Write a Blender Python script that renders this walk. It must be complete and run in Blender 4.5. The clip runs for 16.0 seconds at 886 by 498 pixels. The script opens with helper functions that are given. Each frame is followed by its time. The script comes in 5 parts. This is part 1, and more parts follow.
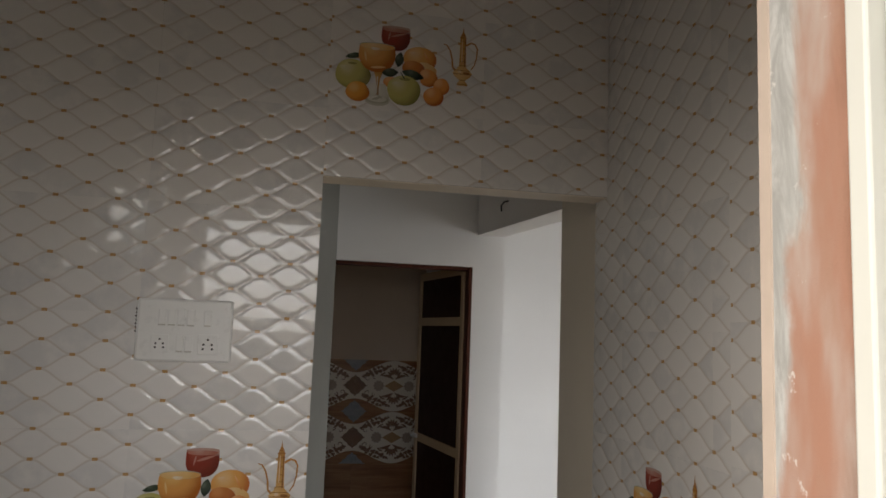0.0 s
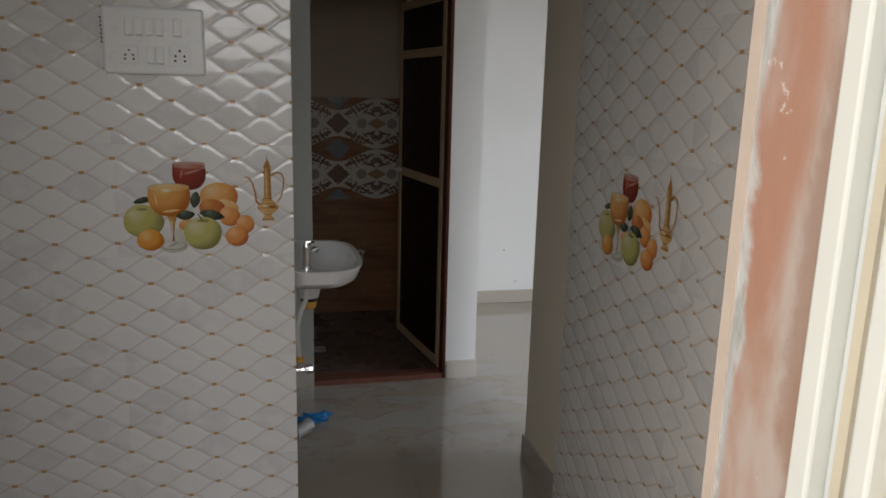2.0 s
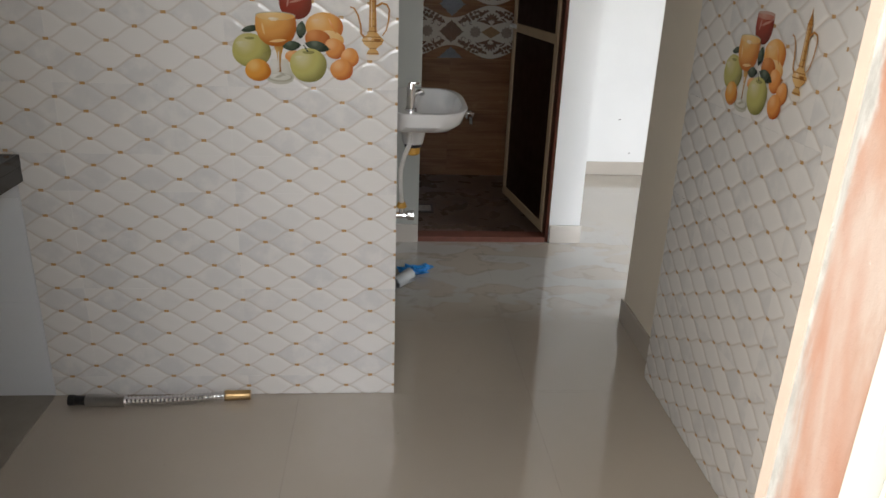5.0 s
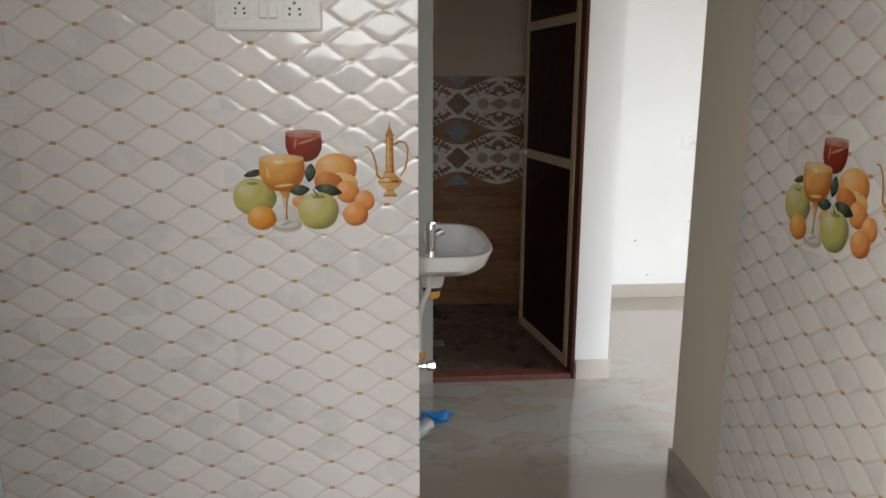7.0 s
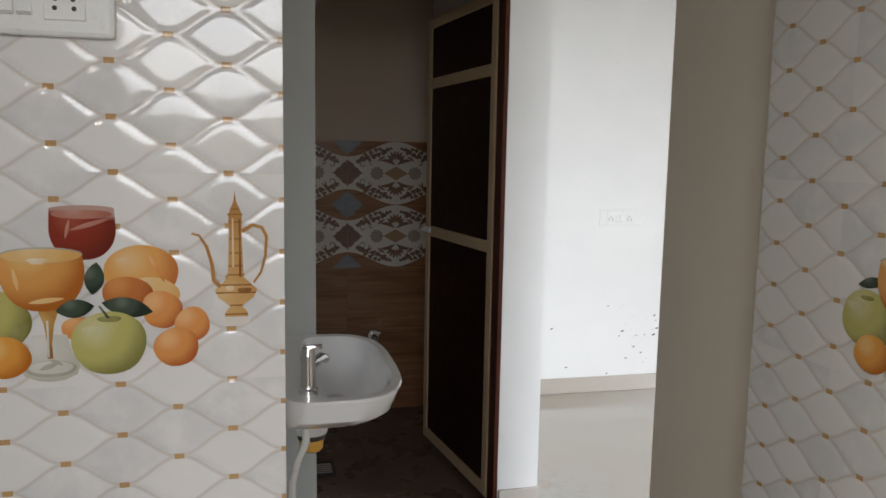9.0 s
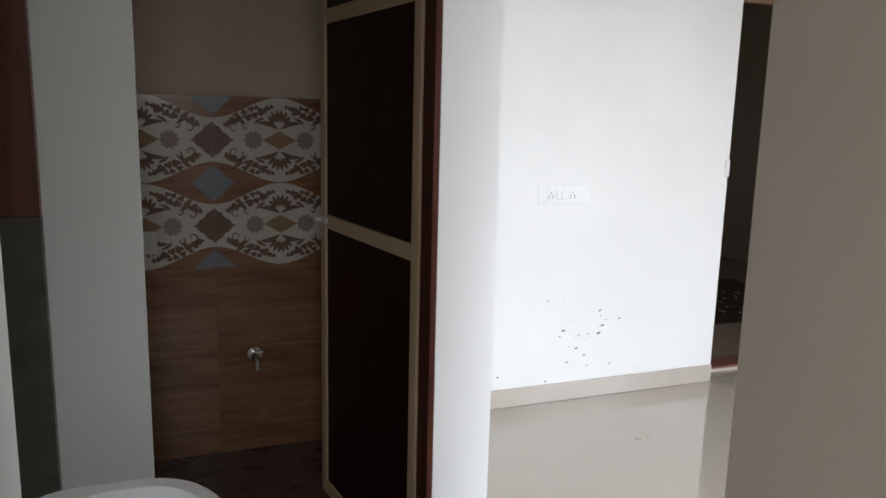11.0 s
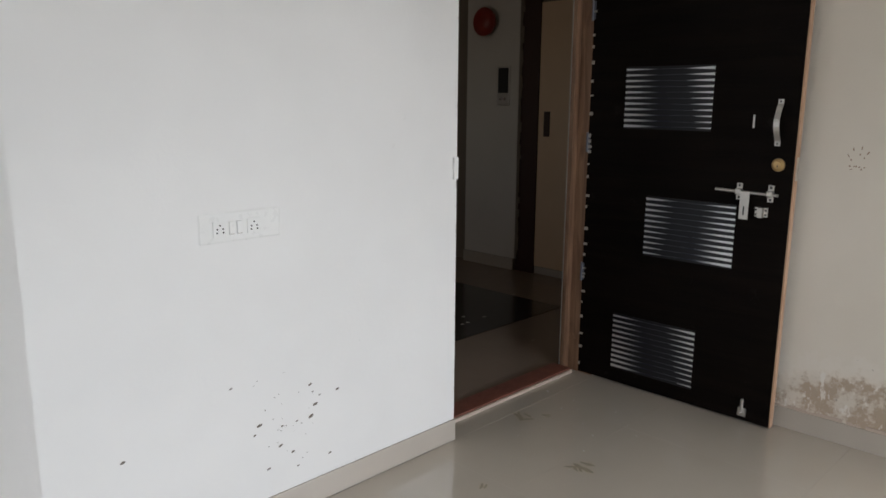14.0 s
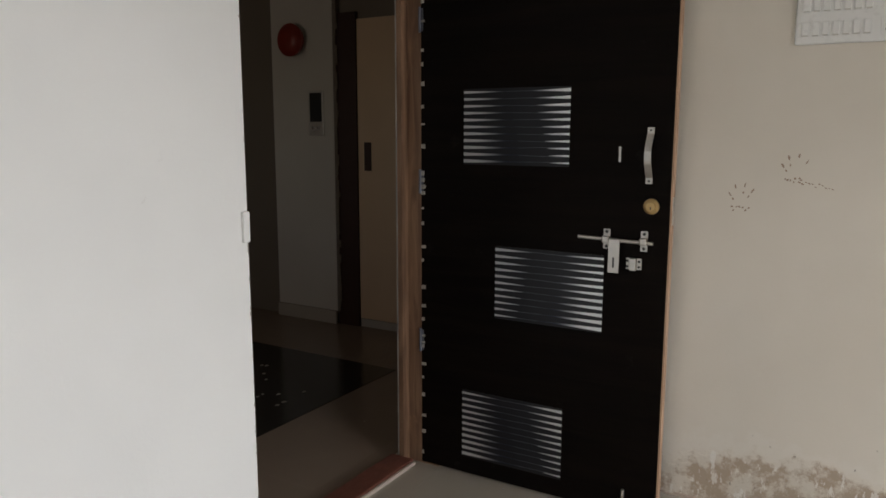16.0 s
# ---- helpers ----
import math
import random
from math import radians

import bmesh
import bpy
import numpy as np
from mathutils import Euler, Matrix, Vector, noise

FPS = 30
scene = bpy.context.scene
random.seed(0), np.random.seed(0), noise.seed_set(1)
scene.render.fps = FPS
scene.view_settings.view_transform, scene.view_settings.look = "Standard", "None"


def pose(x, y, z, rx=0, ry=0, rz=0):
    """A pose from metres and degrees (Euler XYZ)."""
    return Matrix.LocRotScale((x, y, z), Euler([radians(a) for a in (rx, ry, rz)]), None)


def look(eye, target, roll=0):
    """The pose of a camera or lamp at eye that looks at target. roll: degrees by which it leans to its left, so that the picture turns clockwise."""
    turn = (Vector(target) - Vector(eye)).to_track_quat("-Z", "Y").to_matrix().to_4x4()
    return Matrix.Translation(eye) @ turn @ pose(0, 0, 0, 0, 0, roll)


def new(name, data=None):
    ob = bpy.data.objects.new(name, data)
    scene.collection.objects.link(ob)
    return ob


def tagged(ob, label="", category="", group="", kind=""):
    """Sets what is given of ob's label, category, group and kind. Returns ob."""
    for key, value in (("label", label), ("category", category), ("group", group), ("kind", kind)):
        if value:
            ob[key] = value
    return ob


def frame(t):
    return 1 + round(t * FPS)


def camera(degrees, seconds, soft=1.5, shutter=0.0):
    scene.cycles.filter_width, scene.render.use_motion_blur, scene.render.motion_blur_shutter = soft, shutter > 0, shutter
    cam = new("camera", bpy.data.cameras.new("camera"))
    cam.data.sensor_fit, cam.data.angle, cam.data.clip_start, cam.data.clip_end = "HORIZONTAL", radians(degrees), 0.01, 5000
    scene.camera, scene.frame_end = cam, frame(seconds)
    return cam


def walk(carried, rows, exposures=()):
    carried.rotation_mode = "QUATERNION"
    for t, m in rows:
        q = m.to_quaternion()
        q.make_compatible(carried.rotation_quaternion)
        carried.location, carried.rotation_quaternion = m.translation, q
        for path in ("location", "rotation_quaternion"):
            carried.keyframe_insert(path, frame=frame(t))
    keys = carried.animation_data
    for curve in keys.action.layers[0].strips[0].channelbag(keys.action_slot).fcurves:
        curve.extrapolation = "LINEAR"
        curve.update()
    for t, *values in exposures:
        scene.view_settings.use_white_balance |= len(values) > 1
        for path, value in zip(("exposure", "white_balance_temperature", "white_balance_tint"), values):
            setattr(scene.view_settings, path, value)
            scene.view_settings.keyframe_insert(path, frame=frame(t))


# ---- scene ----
import itertools

cam = camera(61.8, 16.0, soft=1.6)
PATH = [
    (0, (-0.082, 0.362, 1.667), (0.319, 2.308, 1.897), 2.1),
    (0.5, (-0.088, 0.353, 1.643), (0.41, 2.284, 1.793), 1.3),
    (1, (-0.081, 0.354, 1.609), (0.427, 2.287, 1.525), 1.0),
    (1.5, (-0.078, 0.351, 1.585), (0.416, 2.274, 1.346), 1.4),
    (2, (-0.072, 0.375, 1.541), (0.384, 2.277, 1.122), 1.5),
    (2.5, (-0.068, 0.38, 1.499), (0.309, 2.267, 0.953), 1.3),
    (3, (-0.065, 0.379, 1.451), (0.252, 2.243, 0.799), 1.4),
    (3.2, (-0.064, 0.377, 1.433), (0.239, 2.229, 0.741), 1.6),
    (5.3, (-0.02, 0.385, 1.422), (0.088, 2.242, 0.687), 1.9),
    (5.5, (-0.005, 0.413, 1.426), (0.065, 2.286, 0.727), 1.6),
    (6, (-0.001, 0.485, 1.428), (0.012, 2.375, 0.775), 1.1),
    (6.5, (-0.069, 0.613, 1.43), (-0.028, 2.54, 0.893), -0.3),
    (7, (-0.095, 0.685, 1.441), (0.067, 2.63, 1.002), 0.2),
    (7.5, (-0.09, 0.806, 1.417), (0.105, 2.769, 1.09), 0.6),
    (8, (-0.059, 1.105, 1.405), (0.235, 3.07, 1.182), 0.4),
    (8.5, (-0.04, 1.265, 1.41), (0.296, 3.226, 1.204), 0.6),
    (8.7, (-0.037, 1.322, 1.403), (0.353, 3.271, 1.184), 0.8),
    (10.8, (0.156, 2.225, 1.413), (0.823, 4.078, 1.065), 1.2),
    (11, (0.17, 2.325, 1.424), (0.89, 4.157, 1.071), 1.4),
    (11.5, (0.231, 2.521, 1.43), (1.067, 4.297, 1.052), 1.3),
    (12, (0.37, 2.698, 1.431), (1.24, 4.457, 1.045), 0.7),
    (12.5, (0.481, 2.85, 1.436), (1.468, 4.54, 1.026), 1.1),
    (13, (0.569, 3.053, 1.453), (1.765, 4.604, 1.048), 0.4),
    (13.5, (0.678, 3.227, 1.443), (1.98, 4.691, 1.045), 0.9),
    (14, (0.825, 3.388, 1.452), (2.228, 4.759, 1.062), 0.5),
    (14.5, (0.97, 3.578, 1.449), (2.559, 4.732, 1.072), 1.1),
    (15, (1.076, 3.734, 1.47), (2.75, 4.767, 1.107), -0.3),
    (15.5, (1.277, 3.825, 1.463), (2.971, 4.833, 1.13), -0.2),
    (16, (1.484, 3.892, 1.461), (3.183, 4.899, 1.147), 0.1),
]
walk(cam, [(t, look(eye, target, roll)) for t, eye, target, roll in PATH],
     exposures=[(0, -0.70, 6700, 13), (0.5, -0.98, 6700, 13), (1, -1.13, 6450, 12), (1.5, -1.18, 6400, 12), (2, -0.94, 6450, 12), (3, -0.45, 6500, 12), (5.5, 0.02, 6500, 11), (7.5, 0.06, 6550, 11), (8.5, -0.05, 6450, 11), (11, 0.14, 6250, 12), (12.5, 0.06, 6250, 12), (13.5, -0.2, 6350, 12), (14.2, -0.48, 6450, 12), (15, -0.62, 6550, 12), (16, -0.45, 6700, 12)])

# ---- world and large lights ----
world = bpy.data.worlds.new("sky")
scene.world = world
world.use_nodes = True
wn = world.node_tree
sky = wn.nodes.new("ShaderNodeTexSky")
sky.sky_type, sky.sun_disc = "NISHITA", False
sky.sun_elevation, sky.sun_rotation = radians(50), radians(160)
wn.nodes["Background"].inputs["Strength"].default_value = 0.12
wn.links.new(sky.outputs[0], wn.nodes["Background"].inputs[0])

sun = new("sun", bpy.data.lights.new("sun", "SUN"))
sun.data.energy, sun.data.angle, sun.data.color = 0.8, radians(12), (1.0, 0.96, 0.9)
sun.matrix_world = look((0, 0, 0), (-0.22, 0.60, -0.77))


def window_light(name, at, towards, width, height, watts, colour, spread=180):
    """An area lamp set in an opening."""
    lamp = new(name, bpy.data.lights.new(name, "AREA"))
    lamp.data.shape, lamp.data.size, lamp.data.size_y = "RECTANGLE", width, height
    lamp.data.energy, lamp.data.color = watts, colour
    lamp.data.spread = radians(spread)
    lamp.matrix_world = look(at, towards)
    return lamp


window_light("balcony_daylight", (0.0, -0.88, 2.22), (-0.15, 1.0, 0.85), 1.9, 1.3, 26, (0.97, 0.96, 0.94), 112)
window_light("balcony_side_daylight", (-1.68, -0.05, 2.2), (0.7, 1.25, 0.45), 1.55, 1.3, 60, (1.0, 0.935, 0.83), 112)
window_light("hall_daylight", (1.75, 0.03, 1.30), (1.98, 1.0, 0.55), 1.14, 1.7, 72, (0.92, 0.955, 1.0), 112)
window_light("hall_side_daylight", (4.17, 2.40, 1.25), (2.9, 3.1, 0.45), 1.40, 1.8, 41, (0.90, 0.96, 1.0), 130)
# Added fill lamp that brightens the lobby pier; no window is known there.
window_light("lobby_fill", (2.16, 7.8, 1.6), (3.2, 7.7, 1.45), 1.4, 1.2, 4.5, (1.0, 0.86, 0.70))

# ---- materials ----


class Nodes:
    """Short forms for building a material's nodes."""

    def __init__(self, name, rough=0.5, metal=0.0, ior=1.5, coat=0.0):
        self.m = bpy.data.materials.new(name)
        self.m.use_nodes = True
        self.t = self.m.node_tree
        self.b = self.t.nodes["Principled BSDF"]
        self.b.inputs["Roughness"].default_value = rough
        self.b.inputs["Metallic"].default_value = metal
        self.b.inputs["IOR"].default_value = ior
        self.b.inputs["Coat Weight"].default_value = coat
        self.b.inputs["Coat Roughness"].default_value = 0.05
        self.co = self.t.nodes.new("ShaderNodeTexCoord").outputs["Object"]

    def put(self, socket, value):
        if value is None:
            return
        if isinstance(value, bpy.types.NodeSocket):
            self.t.links.new(value, socket)
        elif isinstance(value, (tuple, list)) and len(value) == 3 and socket.type == "RGBA":
            socket.default_value = (*value, 1)
        else:
            socket.default_value = value

    def math(self, op, a, b=None, c=None):
        n = self.t.nodes.new("ShaderNodeMath")
        n.operation = op
        for i, v in enumerate((a, b, c)):
            self.put(n.inputs[i], v)
        return n.outputs[0]

    def xyz(self, vec=None):
        n = self.t.nodes.new("ShaderNodeSeparateXYZ")
        self.put(n.inputs[0], vec if vec is not None else self.co)
        return n.outputs[0], n.outputs[1], n.outputs[2]

    def world(self):
        n = self.t.nodes.new("ShaderNodeNewGeometry")
        return n.outputs["Position"]

    def rnd(self):
        return self.t.nodes.new("ShaderNodeObjectInfo").outputs["Random"]

    def scaled(self, vec, s):
        n = self.t.nodes.new("ShaderNodeMapping")
        self.put(n.inputs[0], vec)
        n.inputs["Scale"].default_value = s
        return n.outputs[0]

    def noise(self, scale, detail=4.0, rough=0.55, vec=None, dist=0.0):
        n = self.t.nodes.new("ShaderNodeTexNoise")
        self.put(n.inputs["Vector"], vec if vec is not None else self.co)
        n.inputs["Scale"].default_value, n.inputs["Detail"].default_value = scale, detail
        n.inputs["Roughness"].default_value, n.inputs["Distortion"].default_value = rough, dist
        return n.outputs[0]

    def step(self, v, a, b, x=0.0, y=1.0):
        n = self.t.nodes.new("ShaderNodeMapRange")
        n.interpolation_type = "SMOOTHSTEP"
        for i, q in enumerate((v, a, b, x, y)):
            self.put(n.inputs[i], q)
        return n.outputs[0]

    def mix(self, f, a, b):
        n = self.t.nodes.new("ShaderNodeMix")
        n.data_type = "RGBA"
        self.put(n.inputs[0], f)
        self.put(n.inputs[6], a)
        self.put(n.inputs[7], b)
        return n.outputs[2]

    def bump(self, h, strength=0.3, dist=0.002):
        n = self.t.nodes.new("ShaderNodeBump")
        n.inputs["Strength"].default_value, n.inputs["Distance"].default_value = strength, dist
        self.put(n.inputs["Height"], h)
        self.t.links.new(n.outputs[0], self.b.inputs["Normal"])

    def base(self, v):
        self.put(self.b.inputs["Base Color"], v)
        return self

    def rough(self, v):
        self.put(self.b.inputs["Roughness"], v)
        return self


def plain(name, colour, rough=0.5, metal=0.0, vary=0.12, scale=14.0, bump=0.0, coat=0.0):
    """A plain surface with a little unevenness in tone and gloss."""
    k = Nodes(name, rough, metal, coat=coat)
    f = k.noise(scale)
    k.base(k.mix(f, tuple(c * (1 - vary) for c in colour), tuple(min(1, c * (1 + vary)) for c in colour)))
    k.rough(k.step(k.noise(scale * 3), 0.2, 0.8, max(0.02, rough - 0.06), min(1, rough + 0.08)))
    if bump:
        k.bump(k.noise(scale * 6), bump)
    return k.m


def paint(name, colour, dirty=0.25):
    """Emulsion on plaster: roller grain, faint patches, scuffs."""
    k = Nodes(name, 0.62)
    w = k.world()
    big, fine = k.noise(1.7, 3, vec=w), k.noise(60, 3, vec=w)
    c = k.mix(k.step(big, 0.3, 0.75), colour, tuple(q * 0.95 for q in colour))
    marks = k.step(k.noise(9, 8, 0.7, vec=w), 0.68, 0.74)
    c = k.mix(k.math("MULTIPLY", marks, dirty), c, (0.42, 0.39, 0.34))
    k.base(c)
    k.bump(k.math("ADD", k.math("MULTIPLY", fine, 0.5), k.noise(11, 4, vec=w)), 0.22, 0.004)
    return k.m


def damp_paint():
    """Cream emulsion with a damp, flaking band above the skirting and hand marks."""
    k = Nodes("cream_paint_with_damp", 0.65)
    w = k.world()
    x, y, z = k.xyz(w)
    big = k.noise(1.6, 3, vec=w)
    c = k.mix(k.step(big, 0.3, 0.75), (0.76, 0.71, 0.63), (0.70, 0.65, 0.57))
    edge = k.math("ADD", z, k.math("MULTIPLY", k.math("SUBTRACT", k.noise(3.6, 8, 0.72, vec=w), 0.5), 0.40))
    edge = k.math("ADD", edge, k.step(y, 3.2, 4.6, -0.05, 0.03))
    band = k.step(edge, 0.285, 0.32, 1.0, 0.0)
    patch = k.step(k.noise(6.5, 8, 0.70, vec=w, dist=0.1), 0.47, 0.58)
    stain = k.mix(patch, (0.40, 0.30, 0.21), (0.68, 0.63, 0.55))
    v = k.scaled(w, (1.0, 2.2, 0.9))
    flakes = k.step(k.noise(13, 6, 0.7, vec=v), 0.575, 0.615)
    stain = k.mix(k.math("MULTIPLY", flakes, 0.8), stain, (0.82, 0.80, 0.76))
    dark = k.step(k.noise(70, 3, 0.7, vec=w), 0.66, 0.72)
    stain = k.mix(k.math("MULTIPLY", dark, 0.5), stain, (0.20, 0.16, 0.12))
    c = k.mix(k.math("MULTIPLY", band, 0.85), c, stain)
    rim = k.math("MULTIPLY", k.step(edge, 0.315, 0.335), k.step(edge, 0.34, 0.39, 1.0, 0.0))
    c = k.mix(k.math("MULTIPLY", rim, 0.25), c, (0.82, 0.79, 0.74))
    speck = k.math("MULTIPLY", k.step(k.noise(34, 3, 0.6, vec=w), 0.70, 0.73), k.step(edge, 0.34, 0.62, 1.0, 0.0))
    c = k.mix(k.math("MULTIPLY", speck, 0.7), c, (0.22, 0.18, 0.14))
    k.base(c)
    k.bump(k.math("ADD", k.math("MULTIPLY", band, patch), k.math("MULTIPLY", k.noise(50, 4, vec=w), 0.3)), 0.5, 0.004)
    return k.m


PITCH_U, PITCH_V, TILE_U, TILE_V = 0.165, 0.3245 / 4, 0.495, 0.3245


def quilted_tile():
    """White glazed tile with wavy crossing lines, grey and white cells and small gold studs where the lines meet."""
    k = Nodes("quilted_white_wall_tile", 0.13, coat=0.3)
    x, y, z = k.xyz()
    u, v = k.math("DIVIDE", x, PITCH_U), k.math("DIVIDE", z, PITCH_V)
    s = k.math("MULTIPLY", k.math("COSINE", k.math("MULTIPLY", u, 2 * math.pi)), 0.25)

    def off(e):
        return k.math("ABSOLUTE", k.math("SUBTRACT", k.math("FRACT", k.math("ADD", e, 20.5)), 0.5))
    e1, e2 = k.math("SUBTRACT", v, k.math("ADD", s, 0.25)), k.math("SUBTRACT", v, k.math("SUBTRACT", 0.75, s))
    d = k.math("MINIMUM", off(e1), off(e2))
    line = k.step(d, 0.010, 0.065, 1.0, 0.0)
    f1, f2 = k.math("FLOOR", k.math("ADD", e1, 20)), k.math("FLOOR", k.math("ADD", e2, 20))
    kind = k.math("COMPARE", f1, f2, 0.5)
    lane = k.math("FLOOR", k.math("ADD", u, k.math("MULTIPLY", kind, 0.5)))
    cell = k.math("ADD", k.math("ADD", k.math("MULTIPLY", f1, 7.0), k.math("MULTIPLY", kind, 0.37)), k.math("ADD", k.math("MULTIPLY", lane, 3.7), k.math("MULTIPLY", k.rnd(), 50.0)))
    wh = k.t.nodes.new("ShaderNodeTexWhiteNoise")
    wh.noise_dimensions = "1D"
    k.put(wh.inputs["W"], cell)
    marble = k.noise(16, 5, 0.6, vec=k.world())
    grey = k.math("MULTIPLY", k.step(wh.outputs[0], 0.45, 0.75), k.step(marble, 0.3, 0.6))
    c = k.mix(grey, (0.80, 0.785, 0.765), (0.70, 0.695, 0.69))
    c = k.mix(k.math("MULTIPLY", line, 0.43), c, (0.52, 0.44, 0.36))

    def stud(du, dv):
        a = k.math("MULTIPLY", off(k.math("ADD", u, du)), PITCH_U)
        b = k.math("MULTIPLY", off(k.math("ADD", v, dv)), PITCH_V)
        return k.math("MULTIPLY", k.math("LESS_THAN", a, 0.0074), k.math("LESS_THAN", b, 0.0043))
    gold = k.math("MAXIMUM", stud(0.5, 0.0), stud(0.0, 0.5))
    c = k.mix(k.math("MULTIPLY", gold, k.step(k.noise(300, 2), 0.2, 0.5, 0.65, 1.0)), c, (0.52, 0.31, 0.13))
    k.base(c)
    k.rough(k.step(k.noise(30), 0.3, 0.7, 0.04, 0.09))
    k.bump(k.noise(26, 3), 0.08, 0.002)
    return k.m


def floor_tile():
    """Polished vitrified tile, beige, with pale cement film and dried water rims."""
    k = Nodes("polished_beige_floor_tile", 0.08, coat=0.6)
    w = k.world()
    c = k.mix(k.noise(3.2, 6, 0.6, vec=w), (0.455, 0.405, 0.345), (0.415, 0.365, 0.305))
    c = k.mix(k.math("MULTIPLY", k.rnd(), 0.10), c, (0.46, 0.42, 0.37))
    x, y, z = k.xyz(w)
    near = k.math("MULTIPLY", k.math("MULTIPLY", k.step(y, 3.05, 3.4), k.step(y, 4.1, 4.6, 1.0, 0.0)), k.step(x, 1.0, 1.6, 1.0, 0.0))
    pool = k.noise(3.6, 2.5, 0.5, vec=k.scaled(w, (1.0, 1.5, 1.0)))
    film = k.math("MULTIPLY", k.step(pool, 0.47, 0.53), near)
    c = k.mix(k.math("MULTIPLY", film, 0.55), c, (0.46, 0.46, 0.45))
    rim = k.math("MULTIPLY", k.step(pool, 0.455, 0.475), k.step(pool, 0.48, 0.515, 1.0, 0.0))
    rim = k.math("MULTIPLY", k.math("MULTIPLY", rim, near), k.step(k.noise(5, 4, vec=w), 0.42, 0.6))
    c = k.mix(k.math("MULTIPLY", rim, 0.32), c, (0.20, 0.175, 0.15))
    soil = k.step(k.noise(6.5, 6, 0.65, vec=w, dist=0.6), 0.55, 0.68)
    c = k.mix(k.math("MULTIPLY", k.math("MULTIPLY", soil, near), 0.30), c, (0.24, 0.21, 0.175))
    dots = k.step(k.noise(55, 2, 0.5, vec=w), 0.77, 0.79)
    c = k.mix(k.math("MULTIPLY", dots, 0.5), c, (0.15, 0.12, 0.09))
    k.base(c)
    k.rough(k.math("ADD", k.step(k.noise(6, 5, vec=w), 0.3, 0.7, 0.05, 0.10), k.math("MULTIPLY", film, 0.05)))
    k.bump(k.noise(5, 2, vec=w), 0.03, 0.002)
    return k.m


def wood(name, dark, light, rough=0.45, stretch=(1.0, 1.0, 12.0), scale=2.5, coat=0.0):
    """Wood grain running along the short side of the stretch."""
    k = Nodes(name, rough, coat=coat)
    v = k.scaled(k.co, tuple(24.0 / s for s in stretch))
    n = k.noise(scale / 2, 6, 0.62, vec=v, dist=0.6)
    c = k.mix(k.step(n, 0.3, 0.7), dark, light)
    wear = k.step(k.noise(9, 6, 0.7), 0.62, 0.7)
    k.base(k.mix(k.math("MULTIPLY", wear, 0.18), c, tuple(min(1, q * 1.8 + 0.03) for q in light)))
    k.bump(n, 0.15, 0.001)
    return k.m


def rough_jamb():
    """Brick-red primer wiped over grey cement on the door reveal."""
    k = Nodes("red_primer_over_cement", 0.7)
    w = k.world()
    x, y, z = k.xyz(w)
    v = k.scaled(w, (6.0, 6.0, 1.9))
    n = k.noise(1.6, 7, 0.62, vec=v, dist=0.5)
    e = k.math("ADD", k.math("MULTIPLY", k.math("SUBTRACT", n, 0.5), 0.12), y)
    red = k.mix(k.step(k.noise(1.5, 4, 0.55, vec=v, dist=0.3), 0.40, 0.60), (0.39, 0.205, 0.142), (0.45, 0.37, 0.325))
    red = k.mix(k.math("MULTIPLY", k.step(k.noise(3.4, 5, 0.6, vec=v), 0.50, 0.68), 0.6), red, (0.38, 0.23, 0.165))
    red = k.mix(k.math("MULTIPLY", k.step(e, 0.862, 0.880, 1.0, 0.0), 0.6), red, (0.27, 0.145, 0.095))
    e = k.math("ADD", e, k.step(z, 1.2, 2.0, -0.026, 0.0))
    lump = k.noise(5, 6, 0.65, vec=v, dist=0.8)
    c = k.mix(k.step(e, 0.920, 0.936), red, k.mix(k.step(lump, 0.35, 0.65), (0.34, 0.34, 0.325), (0.52, 0.525, 0.51)))
    c = k.mix(k.math("MULTIPLY", k.step(k.noise(22, 5, 0.7, vec=w), 0.64, 0.7), 0.7), c, (0.70, 0.68, 0.65))
    k.base(c)
    k.bump(k.noise(18, 6, 0.65, vec=w), 0.6, 0.006)
    return k.m


def shaded(name, light, mid, edge, r=0.05, top=None, brim=0.018, skin=0.25):
    """Printed picture ink under tile glaze: light upper left, full colour, deep lower right rim."""
    k = Nodes(name, 0.14)
    x, y, z = k.xyz()
    d = k.math("SQRT", k.math("ADD", k.math("POWER", k.math("ADD", x, 0.38 * r), 2.0), k.math("POWER", k.math("SUBTRACT", z, 0.42 * r), 2.0)))
    d = k.math("ADD", k.math("DIVIDE", d, r), k.math("MULTIPLY", k.math("SUBTRACT", k.noise(1.1 / r, 4, 0.6, vec=k.world()), 0.5), skin))
    c = k.mix(k.step(d, 0.10, 0.75), light, mid)
    c = k.mix(k.step(d, 0.80, 1.55), c, edge)
    if top:
        c = k.mix(k.step(k.math("ADD", z, k.math("MULTIPLY", x, 0.12)), brim, brim + 0.012), c, top)
    k.base(c)
    return k.m


WHITE = paint("white_hall_paint", (0.82, 0.82, 0.81))
# White paint with the passage's shade put into its colour.
SHADED_WHITE = paint("shaded_white_passage_paint", (0.45, 0.46, 0.43), 0.2)
CREAM = paint("cream_passage_paint", (0.81, 0.74, 0.63), 0.1)
DAMP = damp_paint()
CEIL = paint("white_ceiling_paint", (0.80, 0.78, 0.75), 0.05)
# Lobby wall colour darkened to carry the shade of the recess by the pier.
LOBBY_SHADED = paint("shaded_lobby_paint", (0.21, 0.175, 0.14), 0.5)
PIER = paint("dull_white_lobby_paint", (0.66, 0.63, 0.58), 0.7)
QUILT = quilted_tile()
PLAIN_TILE = plain("plain_white_tile", (0.74, 0.77, 0.80), 0.15, vary=0.03)
